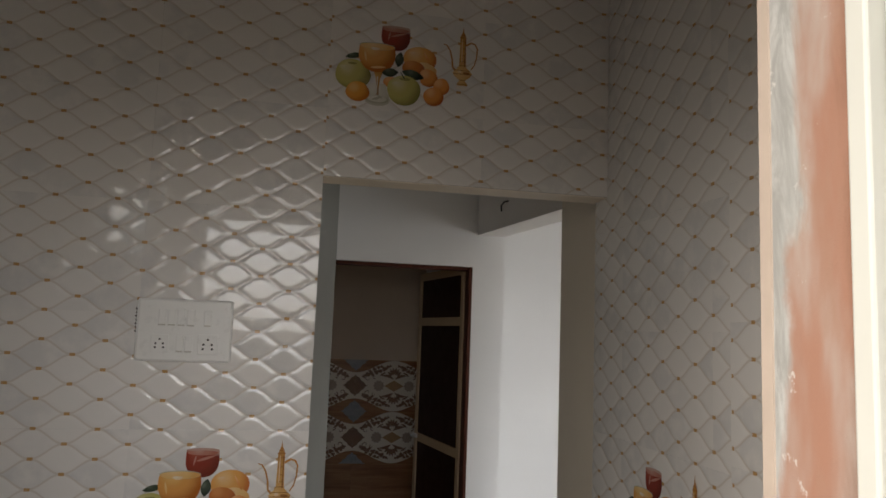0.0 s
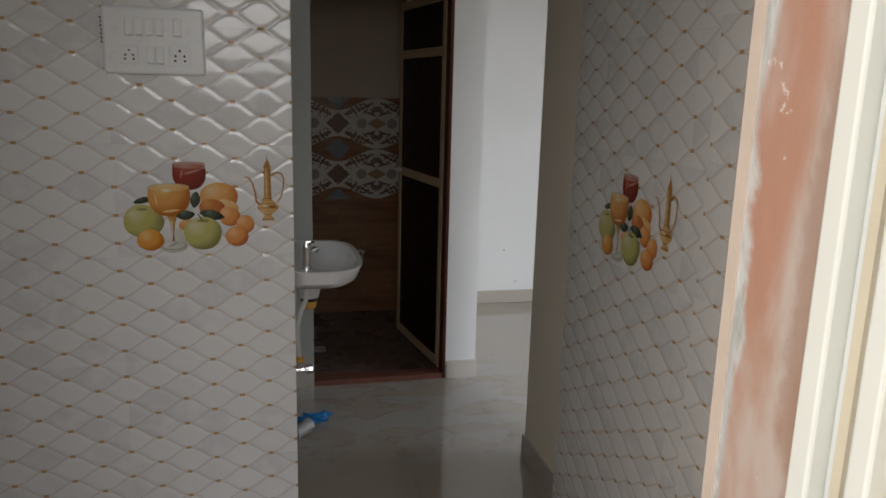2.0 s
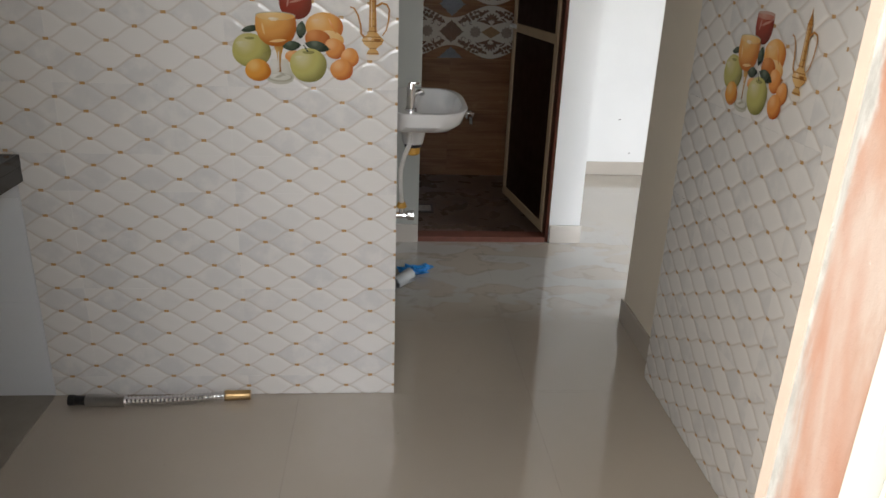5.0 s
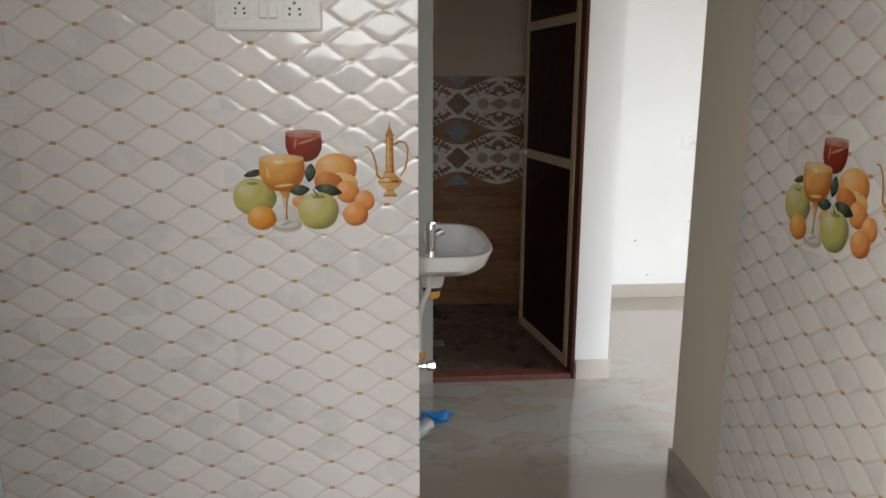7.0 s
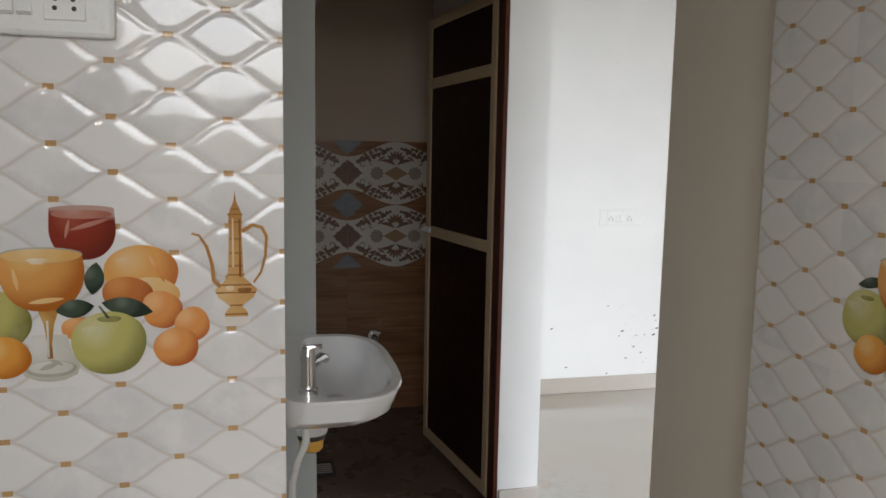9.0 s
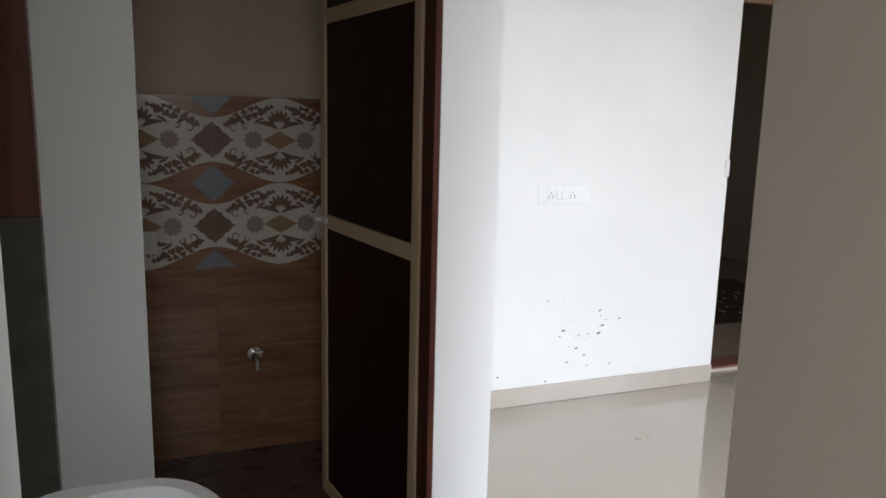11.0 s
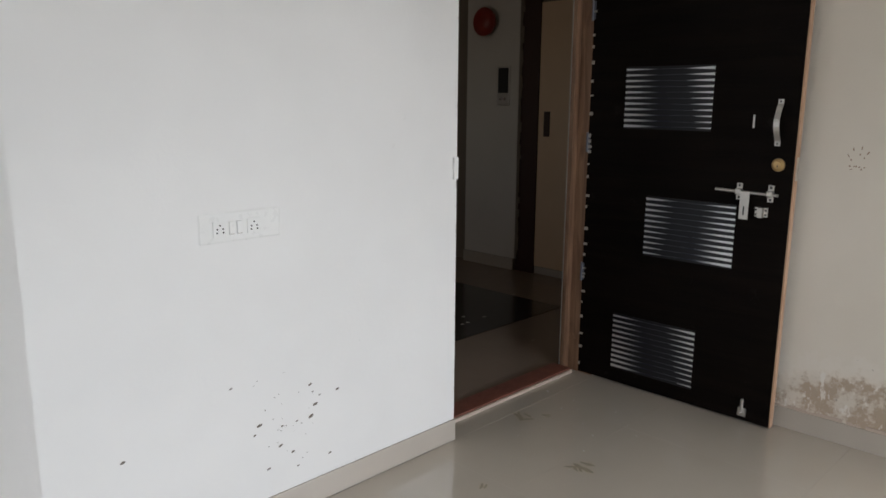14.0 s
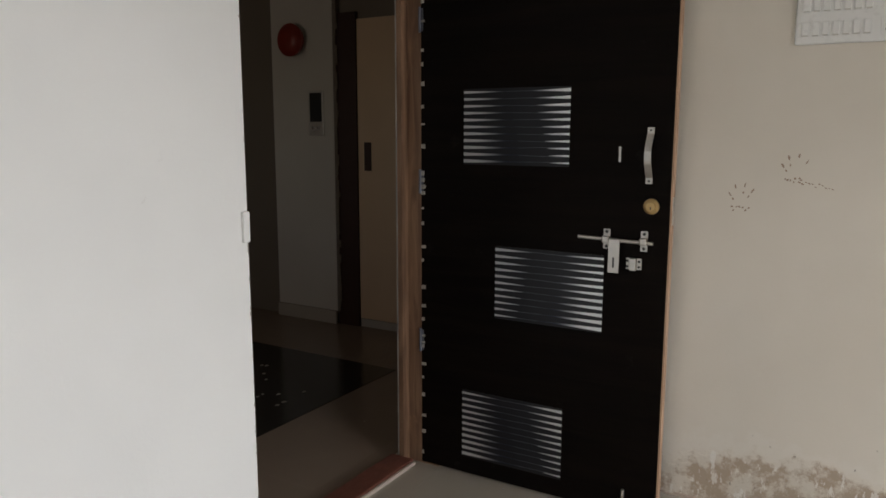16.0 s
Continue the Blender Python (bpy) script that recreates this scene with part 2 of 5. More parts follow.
FLOOR = floor_tile()
FLOOR_GROUT = plain("floor_grout", (0.42, 0.38, 0.33), 0.3)
LOBBY_FLOOR = plain("brown_lobby_floor_tile", (0.25, 0.19, 0.145), 0.2, vary=0.08, scale=4)
SKIRT = plain("beige_skirting_tile", (0.48, 0.435, 0.38), 0.2, vary=0.06, scale=6)
GRANITE = plain("black_granite", (0.022, 0.020, 0.018), 0.16, vary=0.5, scale=180)
CHROME = plain("chrome", (0.75, 0.75, 0.76), 0.12, 1.0, 0.04)
STEEL = plain("brushed_steel", (0.62, 0.60, 0.57), 0.32, 1.0, 0.08, 60)
BRASS = plain("dull_brass", (0.55, 0.38, 0.18), 0.35, 1.0, 0.1)
CERAMIC = plain("white_ceramic", (0.80, 0.81, 0.82), 0.08, vary=0.02, coat=0.4)
WHITE_PLASTIC = plain("white_plastic", (0.80, 0.805, 0.79), 0.3, vary=0.02)
SOCKET_DARK = plain("socket_hole", (0.04, 0.04, 0.04), 0.6)
SWITCH_SHADE = plain("switch_shadow_gap", (0.52, 0.50, 0.46), 0.5)
YELLOW = plain("yellow_tape", (0.70, 0.38, 0.06), 0.45, bump=0.2)
BLUE_BAG = plain("blue_plastic_film", (0.03, 0.25, 0.62), 0.3, bump=0.3)
WHITE_CUP = plain("translucent_white_plastic", (0.48, 0.50, 0.51), 0.35)
BATH_PAINT = paint("bathroom_upper_paint", (0.64, 0.53, 0.43), 0.1)
BATH_FLOOR = plain("dark_bathroom_floor", (0.135, 0.092, 0.070), 0.28, vary=0.10, scale=2)
BATH_WOOD = wood("brown_wood_look_tile", (0.20, 0.090, 0.044), (0.36, 0.190, 0.098), 0.22, (14.0, 1.0, 1.0), 2.0)
BATH_WHITE = plain("cream_band_glaze", (0.73, 0.68, 0.61), 0.18, vary=0.05)
BATH_MOTIF = plain("brown_floral_glaze", (0.165, 0.080, 0.042), 0.3, vary=0.45, scale=45, bump=0.5)
BATH_TAN = plain("tan_motif_glaze", (0.36, 0.225, 0.12), 0.22, vary=0.25, scale=60, bump=0.3)
BATH_ROSE = plain("grey_brown_rosette_glaze", (0.36, 0.29, 0.24), 0.22, vary=0.4, scale=90, bump=0.5)
BATH_BLUE = plain("grey_blue_motif_glaze", (0.25, 0.27, 0.30), 0.22, vary=0.45, scale=45, bump=0.5)
ALU = plain("beige_door_frame_profile", (0.54, 0.41, 0.26), 0.4, vary=0.08)
PANEL = plain("dark_brown_door_panel", (0.020, 0.007, 0.0045), 0.35, vary=0.3, scale=5)
PANEL.node_tree.nodes["Principled BSDF"].inputs["Specular IOR Level"].default_value = 0.10
JAMB_WOOD = wood("brown_painted_door_frame", (0.055, 0.017, 0.011), (0.105, 0.034, 0.021), 0.45)
JAMB_WOOD.node_tree.nodes["Principled BSDF"].inputs["Specular IOR Level"].default_value = 0.12
RED_SILL = plain("red_brown_painted_sill", (0.17, 0.060, 0.040), 0.5, vary=0.35, scale=22, bump=0.2)
MAIN_FRAME = wood("worn_brown_wood_frame", (0.14, 0.075, 0.044), (0.30, 0.18, 0.11), 0.5)
MAIN_DOOR = wood("dark_wenge_laminate", (0.0028, 0.0019, 0.0016), (0.0075, 0.0048, 0.0036), 0.5, (14.0, 1.0, 1.0), 1.6)
MAIN_DOOR.node_tree.nodes["Principled BSDF"].inputs["Specular IOR Level"].default_value = 0.07
DOOR_EDGE = wood("raw_wood_door_edge", (0.45, 0.27, 0.17), (0.58, 0.38, 0.26), 0.6)
RAW_JAMB = rough_jamb()
TILE_EDGE = plain("raw_pink_tile_edge", (0.52, 0.43, 0.36), 0.8, vary=0.12, scale=30)
UPVC = plain("white_sliding_frame", (0.70, 0.71, 0.66), 0.35, vary=0.04)
TRACK_GREY = plain("grey_white_sliding_track", (0.60, 0.63, 0.63), 0.4, vary=0.05)
TRACK_BEIGE = plain("beige_sliding_track", (0.68, 0.61, 0.49), 0.45, vary=0.06)
RUBBER = plain("beige_brush_seal", (0.60, 0.54, 0.42), 0.7)
LIFT_DOOR = plain("cream_lift_door_paint", (0.74, 0.55, 0.37), 0.4, vary=0.06, scale=3)
LIFT_FRAME = plain("dark_lift_frame", (0.042, 0.015, 0.010), 0.45)
RAW_RENDER = plain("raw_grey_render", (0.20, 0.165, 0.135), 0.85, vary=0.4, scale=30, bump=0.5)
RED_LAMP = plain("red_alarm_plastic", (0.26, 0.022, 0.012), 0.35)
BLACK = plain("black_plastic", (0.015, 0.015, 0.016), 0.35)
CHIP = plain("grey_plaster_chip", (0.16, 0.14, 0.12), 0.9)
DARK_FLOOR = plain("dark_floor_strip", (0.25, 0.225, 0.19), 0.45, vary=0.2, scale=9, bump=0.2)
CONCRETE = plain("grey_cement_render", (0.40, 0.39, 0.37), 0.85, bump=0.3)
SILVER_NODES = Nodes("silver_foil_inlay", 0.32, 0.75)
SILVER_NODES.base(SILVER_NODES.mix(SILVER_NODES.step(SILVER_NODES.math("ABSOLUTE", SILVER_NODES.math("SUBTRACT", SILVER_NODES.xyz()[0], 0.2245)), 0.03, 0.17), (0.04, 0.045, 0.07), (0.78, 0.80, 0.82)))
SILVER = SILVER_NODES.m
NAVY = plain("navy_foil_inlay", (0.004, 0.005, 0.009), 0.4, 0.0, 0.2)
DARK_DOOR = wood("dark_red_brown_door", (0.045, 0.015, 0.007), (0.09, 0.032, 0.014), 0.45)
NEAR_BLACK = plain("rough_near_black", (0.05, 0.045, 0.034), 0.9, vary=0.6, scale=14, bump=0.5)

# ---- shapes ----


def bx(bm, x0, x1, y0, y1, z0, z1, bevel=0.0, seg=2):
    """A box in a bmesh, with rounded edges where asked."""
    vs = [bm.verts.new((x, y, z)) for x in (x0, x1) for y in (y0, y1) for z in (z0, z1)]
    fs = [bm.faces.new([vs[i] for i in f]) for f in ((0, 1, 3, 2), (4, 6, 7, 5), (0, 4, 5, 1), (2, 3, 7, 6), (0, 2, 6, 4), (1, 5, 7, 3))]
    if bevel:
        es = list({e for f in fs for e in f.edges})
        bmesh.ops.bevel(bm, geom=es, offset=bevel, segments=seg, affect="EDGES", profile=0.5)
    return bm


def frame_of(d):
    d = Vector(d).normalized()
    a = d.cross(Vector((0, 0, 1)) if abs(d.z) < 0.9 else Vector((1, 0, 0))).normalized()
    return a, d.cross(a)


def tube(bm, pts, radii, n=12, cap=True):
    """A round tube along a line of points, with a radius at each."""
    pts = [Vector(p) for p in pts]
    if not isinstance(radii, (list, tuple)):
        radii = [radii] * len(pts)
    rings, a = [], None
    for i, p in enumerate(pts):
        d = (pts[min(i + 1, len(pts) - 1)] - pts[max(i - 1, 0)]).normalized()
        if a is None:
            a, b = frame_of(d)
        else:
            a = (a - d * a.dot(d)).normalized()
            b = d.cross(a)
        rings.append([bm.verts.new(p + radii[i] * (math.cos(q) * a + math.sin(q) * b)) for q in (2 * math.pi * j / n for j in range(n))])
    for r, s in zip(rings, rings[1:]):
        for j in range(n):
            bm.faces.new((r[j], r[(j + 1) % n], s[(j + 1) % n], s[j]))
    if cap:
        bm.faces.new(rings[0][::-1])
        bm.faces.new(rings[-1])
    return bm


def slab(bm, outline, y0, y1):
    """A flat shape: an outline in x and z, given thickness along y."""
    a = [bm.verts.new((x, y0, z)) for x, z in outline]
    b = [bm.verts.new((x, y1, z)) for x, z in outline]
    bm.faces.new(a)
    bm.faces.new(b[::-1])
    n = len(a)
    for i in range(n):
        bm.faces.new((a[i], b[i], b[(i + 1) % n], a[(i + 1) % n]))
    return bm


def made(name, bm, material, parent=None, at=None, smooth=False):
    me = bpy.data.meshes.new(name)
    bmesh.ops.recalc_face_normals(bm, faces=bm.faces[:])
    bm.to_mesh(me)
    bm.free()
    me.materials.append(material)
    if smooth:
        me.shade_smooth()
        me.set_sharp_from_angle(angle=radians(40))
    ob = new(name, me)
    if parent is not None:
        ob.parent = parent
    if at is not None:
        ob.matrix_basis = at if isinstance(at, Matrix) else Matrix.Translation(at)
    return ob


def part(name, bm, material, parent, label="", at=None, smooth=False):
    ob = made(name, bm, material, parent, at, smooth)
    return tagged(ob, label) if label else ob


def thing(name, label, category, at=(0, 0, 0), group="", kind=""):
    ob = new(name)
    ob.matrix_basis = at if isinstance(at, Matrix) else Matrix.Translation(at)
    ob.empty_display_size = 0.05
    return tagged(ob, label, category, group, kind)


def structure(name, bm, material, label, category):
    return tagged(made(name, bm, material), label, category, kind="structure")


def B(*boxes, bevel=0.0):
    bm = bmesh.new()
    for b in boxes:
        bx(bm, *b, bevel=bevel)
    return bm


# ---- the large structure ----
H = 3.0

floor = structure("floor", B((-1.85, 6.4, -1.0, 9.2, -0.12, -0.006)), FLOOR_GROUT, "polished beige vitrified tile floor with faint smears", "floor")
ceiling = structure("ceiling", B((-1.85, 6.4, -1.0, 9.2, H, H + 0.12)), CEIL, "plain white painted ceiling slab", "ceiling")

# kitchen
wall_kitchen = structure("wall_kitchen_back", B((-1.85, 0.0, 2.613, 2.72, 0, H), (0.0, 0.980, 2.613, 2.72, 2.134, H)), CREAM,
                         "kitchen wall tiled in quilted white with an open doorway", "wall")
wall_right = structure("wall_kitchen_right", B((0.980, 1.13, 0.98, 3.158, 0, H), (0.936, 0.980, 0.98, 2.706, 0, H)), CREAM,
                       "kitchen side wall, quilted white tile ending at bare cream plaster", "wall")
structure("wall_kitchen_left", B((-1.85, -1.73, 0.862, 2.613, 0, H), (-1.85, -1.73, -1.0, 0.862, 0, 1.0), (-1.85, -1.73, 0.75, 0.862, 1.0, H)), PLAIN_TILE, "plain kitchen wall behind the counter", "wall")
structure("wall_kitchen_entry", B((0.352, 1.09, 0.862, 0.963, 0, H)), RAW_JAMB,
          "raw balcony door reveal of cement and brick-red primer", "wall")
structure("wall_entry_left", B((-1.73, -0.50, 0.862, 0.963, 0, 2.06), (-1.73, -1.0, 0.862, 0.963, 2.06, H)), CONCRETE, "plain wall beside the balcony door", "wall")
structure("wall_entry_head", B((-0.80, -0.50, 0.862, 0.963, 2.06, H), (-1.0, -0.80, 0.862, 0.963, 2.30, H), (-0.50, 0.352, 0.862, 0.963, 2.2, H)), CONCRETE, "plain wall above the balcony door", "wall")
structure("trim", B((0.350, 0.936, 0.963, 0.979, 0, H)), TILE_EDGE, "raw pinkish edge of wall tile at the reveal", "trim")
structure("wall_balcony_side", B((1.06, 1.16, -1.0, 0.963, 0, H)), CONCRETE, "grey rendered balcony side wall", "wall")
structure("wall_balcony_parapet", B((-1.73, 1.06, -1.0, -0.90, 0, 1.0)), CONCRETE, "grey rendered balcony parapet", "wall")

# passage and bathroom
structure("wall_basin", B((-0.12, -0.02, 2.72, 3.42, 0, H), (-0.12, -0.02, 3.42, 4.085, 2.05, H)), WHITE, "white painted passage wall that carries the basin", "wall")
structure("wall_bathroom_front_side", B((-0.56, 0.1405, 4.085, 4.185, 0, H)), SHADED_WHITE, "white wall beside the bathroom doorway, shade put into its colour", "wall")
structure("wall_bathroom_front", B((0.141, 0.847, 4.085, 4.185, 2.022, H), (0.847, 1.014, 4.085, 5.468, 0, H)), WHITE,
          "white painted wall round the bathroom doorway", "wall")
wall_bath = structure("wall_bathroom_back", B((-0.66, 0.842, 5.385, 5.49, 0, H)), BATH_PAINT, "bathroom wall with floral tile band over wood-look tile", "wall")
structure("wall_bathroom_left", B((-0.66, -0.56, 3.36, 5.49, 0, H)), BATH_PAINT, "painted bathroom side wall", "wall")
# Added wall; the side room's darkness is put into its near-black colour.
structure("wall_side_room", B((-0.50, -0.12, 3.36, 3.42, 0, H)), NEAR_BLACK, "unseen side room wall, coloured near black for lack of light", "wall")
bm = bmesh.new()
vs = [bm.verts.new(p) for z in (2.19, H) for p in ((0.868, 4.085, z), (0.982, 3.158, z), (1.13, 3.158, z), (1.014, 4.085, z))]
for f in ((3, 2, 1, 0), (4, 5, 6, 7), (0, 1, 5, 4), (1, 2, 6, 5), (2, 3, 7, 6), (3, 0, 4, 7)):
    bm.faces.new([vs[i] for i in f])
structure("beam", bm, CEIL, "low white painted beam across the passage", "beam")

# hall
structure("wall_hall_back", B((1.014, 3.03, 5.468, 5.70, 0, H), (3.03, 4.205, 5.468, 5.70, 2.12, H), (4.135, 4.205, 5.468, 5.70, 0, 2.12)), WHITE,
          "bright white hall wall with small dark scuffs", "wall")
structure("wall_hall_right", B((4.205, 4.32, 3.15, 5.70, 0, H), (4.205, 4.32, -0.1, 1.65, 0, H), (4.205, 4.32, 1.65, 3.15, 2.2, H)), DAMP, "cream wall with a damp flaking band above the skirting", "wall")
structure("wall_hall_window", B((1.06, 1.15, -0.10, 0.0, 0, H), (2.35, 4.205, -0.10, 0.0, 0, H), (1.15, 2.35, -0.10, 0.0, 2.25, H)), WHITE, "white hall wall round the balcony window", "wall")

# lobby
structure("wall_lobby_far", B((5.88, 6.06, 5.70, 9.2, 0, H)), LOBBY_SHADED, "lobby wall with the lift, shade put into its colour", "wall")
structure("wall_lobby_end", B((2.0, 5.88, 9.0, 9.2, 0, H)), LOBBY_SHADED, "lobby end wall, shade put into its colour", "wall")
# Unseen wall; its opening is added for the lobby's fill lamp.
structure("wall_lobby_left", B((2.0, 2.12, 5.70, 7.1, 0, H), (2.0, 2.12, 8.5, 9.0, 0, H), (2.0, 2.12, 7.1, 8.5, 0, 1.0), (2.0, 2.12, 7.1, 8.5, 2.2, H)), LOBBY_SHADED, "unseen lobby side wall, darkened in colour, open for the fill lamp", "wall")
structure("wall_lobby_right", B((4.32, 5.88, 5.58, 5.70, 0, H)), LOBBY_SHADED, "lobby right wall, shade put into its colour", "wall")

# skirting
structure("baseboard", B((1.014, 3.03, 5.457, 5.467, 0, 0.095), bevel=0.002), SKIRT, "beige tile skirting under the white wall", "skirting")
structure("baseboard", B((0.851, 1.016, 4.073, 4.084, 0, 0.10), bevel=0.002), SKIRT, "beige tile skirting round the wall end", "skirting")
structure("baseboard", B((1.015, 1.025, 4.086, 5.456, 0, 0.10), bevel=0.002), SKIRT, "beige tile skirting on the bathroom's outer wall", "skirting")
structure("baseboard", B((0.969, 0.979, 2.712, 3.159, 0, 0.10), bevel=0.002), SKIRT, "beige tile skirting on the passage wall", "skirting")
structure("baseboard", B((0.969, 1.128, 3.159, 3.169, 0, 0.10), bevel=0.002), SKIRT, "beige tile skirting on the wall end", "skirting")
structure("baseboard", B((4.190, 4.204, 3.152, 5.455, 0, 0.095), (4.190, 4.204, 0.0, 1.648, 0, 0.095), bevel=0.002), SKIRT, "beige tile skirting below the damp wall", "skirting")
structure("baseboard", B((-0.074, 0.140, 4.074, 4.084, 0, 0.10), bevel=0.002), SKIRT, "beige tile skirting beside the bathroom door", "skirting")
structure("baseboard", B((-0.019, -0.009, 2.722, 3.418, 0, 0.10), bevel=0.002), SKIRT, "beige tile skirting under the basin", "skirting")
structure("baseboard", B((5.862, 5.879, 5.72, 7.205, 0, 0.06), (5.812, 5.829, 7.405, 7.996, 0, 0.10), bevel=0.002), SKIRT, "brown-beige skirting under the lift wall", "skirting")

# doorway into the side room
side = thing("door_1", "dark red-brown door standing in its frame", "door", (-0.125, 3.422, 0), kind="structure")
part("door_frame", B((-0.02, 0.05, 0.0, 0.02, 0, 2.05), (-0.02, 0.072, 0.625, 0.658, 1.20, 2.05)), DARK_DOOR, side)
# Jamb foot and lower panel are near black below about 1.2 m.
part("dark_jamb_foot", B((-0.02, 0.072, 0.625, 0.658, 0, 1.198)), NEAR_BLACK, side, "near-black foot of the jamb")
part("leaf", B((-0.045, -0.01, 0.02, 0.625, 1.12, 2.04)), DARK_DOOR, side)
part("lower_panel", B((-0.045, -0.01, 0.02, 0.625, 0.01, 1.118)), NEAR_BLACK, side, "near-black lower door panel")

# bathroom doorway
frame_ob = thing("door_frame", "brown painted wooden bathroom door frame with a red sill", "door frame", (0, 0, 0))
part("jamb", B((0.828, 0.846, 4.083, 4.165, 0.0, 2.021), bevel=0.003), JAMB_WOOD, frame_ob)
part("head", B((0.142, 0.828, 4.10, 4.165, 2.003, 2.021), bevel=0.003), JAMB_WOOD, frame_ob)
part("sill", B((0.142, 0.828, 4.083, 4.180, -0.004, 0.028), bevel=0.004), RED_SILL, frame_ob, "chipped red-brown sill")


def bathroom_door():
    """Profile-framed leaf with three dark panels, swung inwards on the side of the wall end."""
    t = thing("bathroom_door", "half-open bathroom door, beige frame and dark brown panels", "door",
              pose(0.837, 4.172, 0.03, 0, 0, math.degrees(math.atan2(0.725, -0.108))))
    w, h, d = 0.735, 2.005, 0.030
    f = 0.042
    part("stile", B((0.0, f, -d / 2, d / 2, 0, h), bevel=0.003), ALU, t)
    part("stile", B((w - f, w, -d / 2, d / 2, 0, h), bevel=0.003), ALU, t)
    rails = ((0.0, 0.05), (1.000, 1.048), (1.687, 1.734), (h - 0.045, h))
    for a, b in rails:
        part("rail", B((f, w - f, -d / 2 + 0.001, d / 2 - 0.001, a, b), bevel=0.003), ALU, t)
    for (a, b), (c, e) in zip(rails, rails[1:]):
        part("panel", B((f, w - f, -0.006, 0.006, b, c)), PANEL, t)
    bm = bmesh.new()
    bx(bm, w - 0.075, w - 0.005, 0.016, 0.028, 1.018, 1.042, 0.003)
    tube(bm, [(w - 0.03, 0.020, 1.030), (w - 0.03, 0.045, 1.030)], 0.008, 10)
    part("latch", bm, WHITE_PLASTIC, t, "small white tower bolt", smooth=True)
    for z in (0.25, 1.05, 1.75):
        part("hinge", B((-0.006, 0.012, -0.024, -0.012, z, z + 0.09), bevel=0.002), JAMB_WOOD, t)
    return t


bathroom_door()

# bathroom tiles
structure("bathroom_floor", B((-0.50, 0.842, 4.182, 5.385, -0.004, 0.006)), BATH_FLOOR, "dark damp bathroom floor tile", "floor")
BX0, BW, BH = -0.652, 0.52, 0.3385


def flower_tile(parent, x0, z0, x1):
    """A tile of the floral band: wavy cream band, diamond in the middle, leaves, half motifs on the seams."""
    wide = min(BW, x1 - x0) - 0.0002
    t = part("floral_tile", B((0.0002, wide, -0.010, 0, 0.0002, BH - 0.0002)), BATH_WOOD, parent, "cream and brown floral band tile", (x0, 5.384, z0))
    mid = BH / 2

    def half(x):
        return 0.086 + 0.0815 * (0.5 - 0.5 * math.cos(2 * math.pi * x / BW))
    xs = [wide * i / 40 for i in range(41)]
    bm = bmesh.new()
    slab(bm, [(x, mid - half(x)) for x in xs] + [(x, mid + half(x)) for x in reversed(xs)], -0.0125, -0.0095)
    part("cream_band", bm, BATH_WHITE, t)

    def lobed(cx, cz, r, q, k, squash=1.0):
        return [(cx + (r + q * math.cos(k * a)) * math.cos(a), cz + squash * (r + q * math.cos(k * a)) * math.sin(a)) for a in (2 * math.pi * i / 40 for i in range(40))]

    def fits(o):
        return max(p[0] for p in o) < wide and min(p[0] for p in o) > 0.0005 and max(p[1] for p in o) < BH and min(p[1] for p in o) > 0

    def clipped(o):
        return [(min(max(x, 0.0002), wide), min(max(z, 0.0004), BH - 0.0004)) for x, z in o]
    def ogee(cx, cz, a, b):
        """Pointed quatrefoil: a diamond whose sides swell into two lobes between sharp tips."""
        q = ((1.0, 0.0), (0.80, 0.10), (0.74, 0.24), (0.62, 0.36), (0.50, 0.42), (0.42, 0.54), (0.34, 0.70), (0.20, 0.78), (0.10, 0.84))
        o = [(x, z) for x, z in q] + [(0.0, 1.0)] + [(-x, z) for x, z in reversed(q)]
        o += [(-x, -z) for x, z in q[1:]] + [(0.0, -1.0)] + [(x, -z) for x, z in reversed(q[1:])]
        return [(cx + a * x, cz + b * z) for x, z in o]
    for cx in (0.0, BW):
        if cx - 0.08 > wide:
            continue
        bm = bmesh.new()
        slab(bm, clipped(ogee(cx, mid, 0.083, 0.072)), -0.0142, -0.0120)
        part("half_diamond", bm, BATH_MOTIF, t)
        for cz in (0.0, BH):
            bm = bmesh.new()
            slab(bm, clipped(ogee(cx, cz, 0.087, 0.074)), -0.0138, -0.0100)
            part("quarter_diamond", bm, BATH_BLUE, t)
    bm, rose = bmesh.new(), bmesh.new()
    for ex in (BW / 2,):
        o = clipped([(ex - 0.066, mid), (ex, mid + 0.037), (ex + 0.066, mid), (ex, mid - 0.037)])
        if max(p[0] for p in o) - min(p[0] for p in o) > 0.02:
            slab(bm, o, -0.0138, -0.0121)
        for sx in (-1, 1):
            for r1, q1, y1 in ((0.034, 0.0045, -0.0136), (0.021, 0.003, -0.0143), (0.008, 0.0, -0.0149)):
                o = lobed(ex + sx * 0.103, mid, r1, q1, 10)
                if fits(o):
                    slab(rose, o, y1, -0.0121)
    for made, name, ink in ((bm, "tan_motif", BATH_TAN), (rose, "rosette", BATH_ROSE)):
        if made.verts:
            part(name, made, ink, t)
        else:
            made.free()
    rng = random.Random(5)
    bm = bmesh.new()
    lift = itertools.count()

    def leaf(cx, cz, length, width, a, bend=0.0):
        o = [(length * (q - 0.5), width * math.sin(math.pi * q) ** 0.8 + bend * math.sin(math.pi * q)) for q in (i / 6 for i in range(7))]
        o += [(length * (q - 0.5), -width * math.sin(math.pi * q) ** 0.8 + bend * math.sin(math.pi * q)) for q in (1 - i / 6 for i in range(1, 6))]
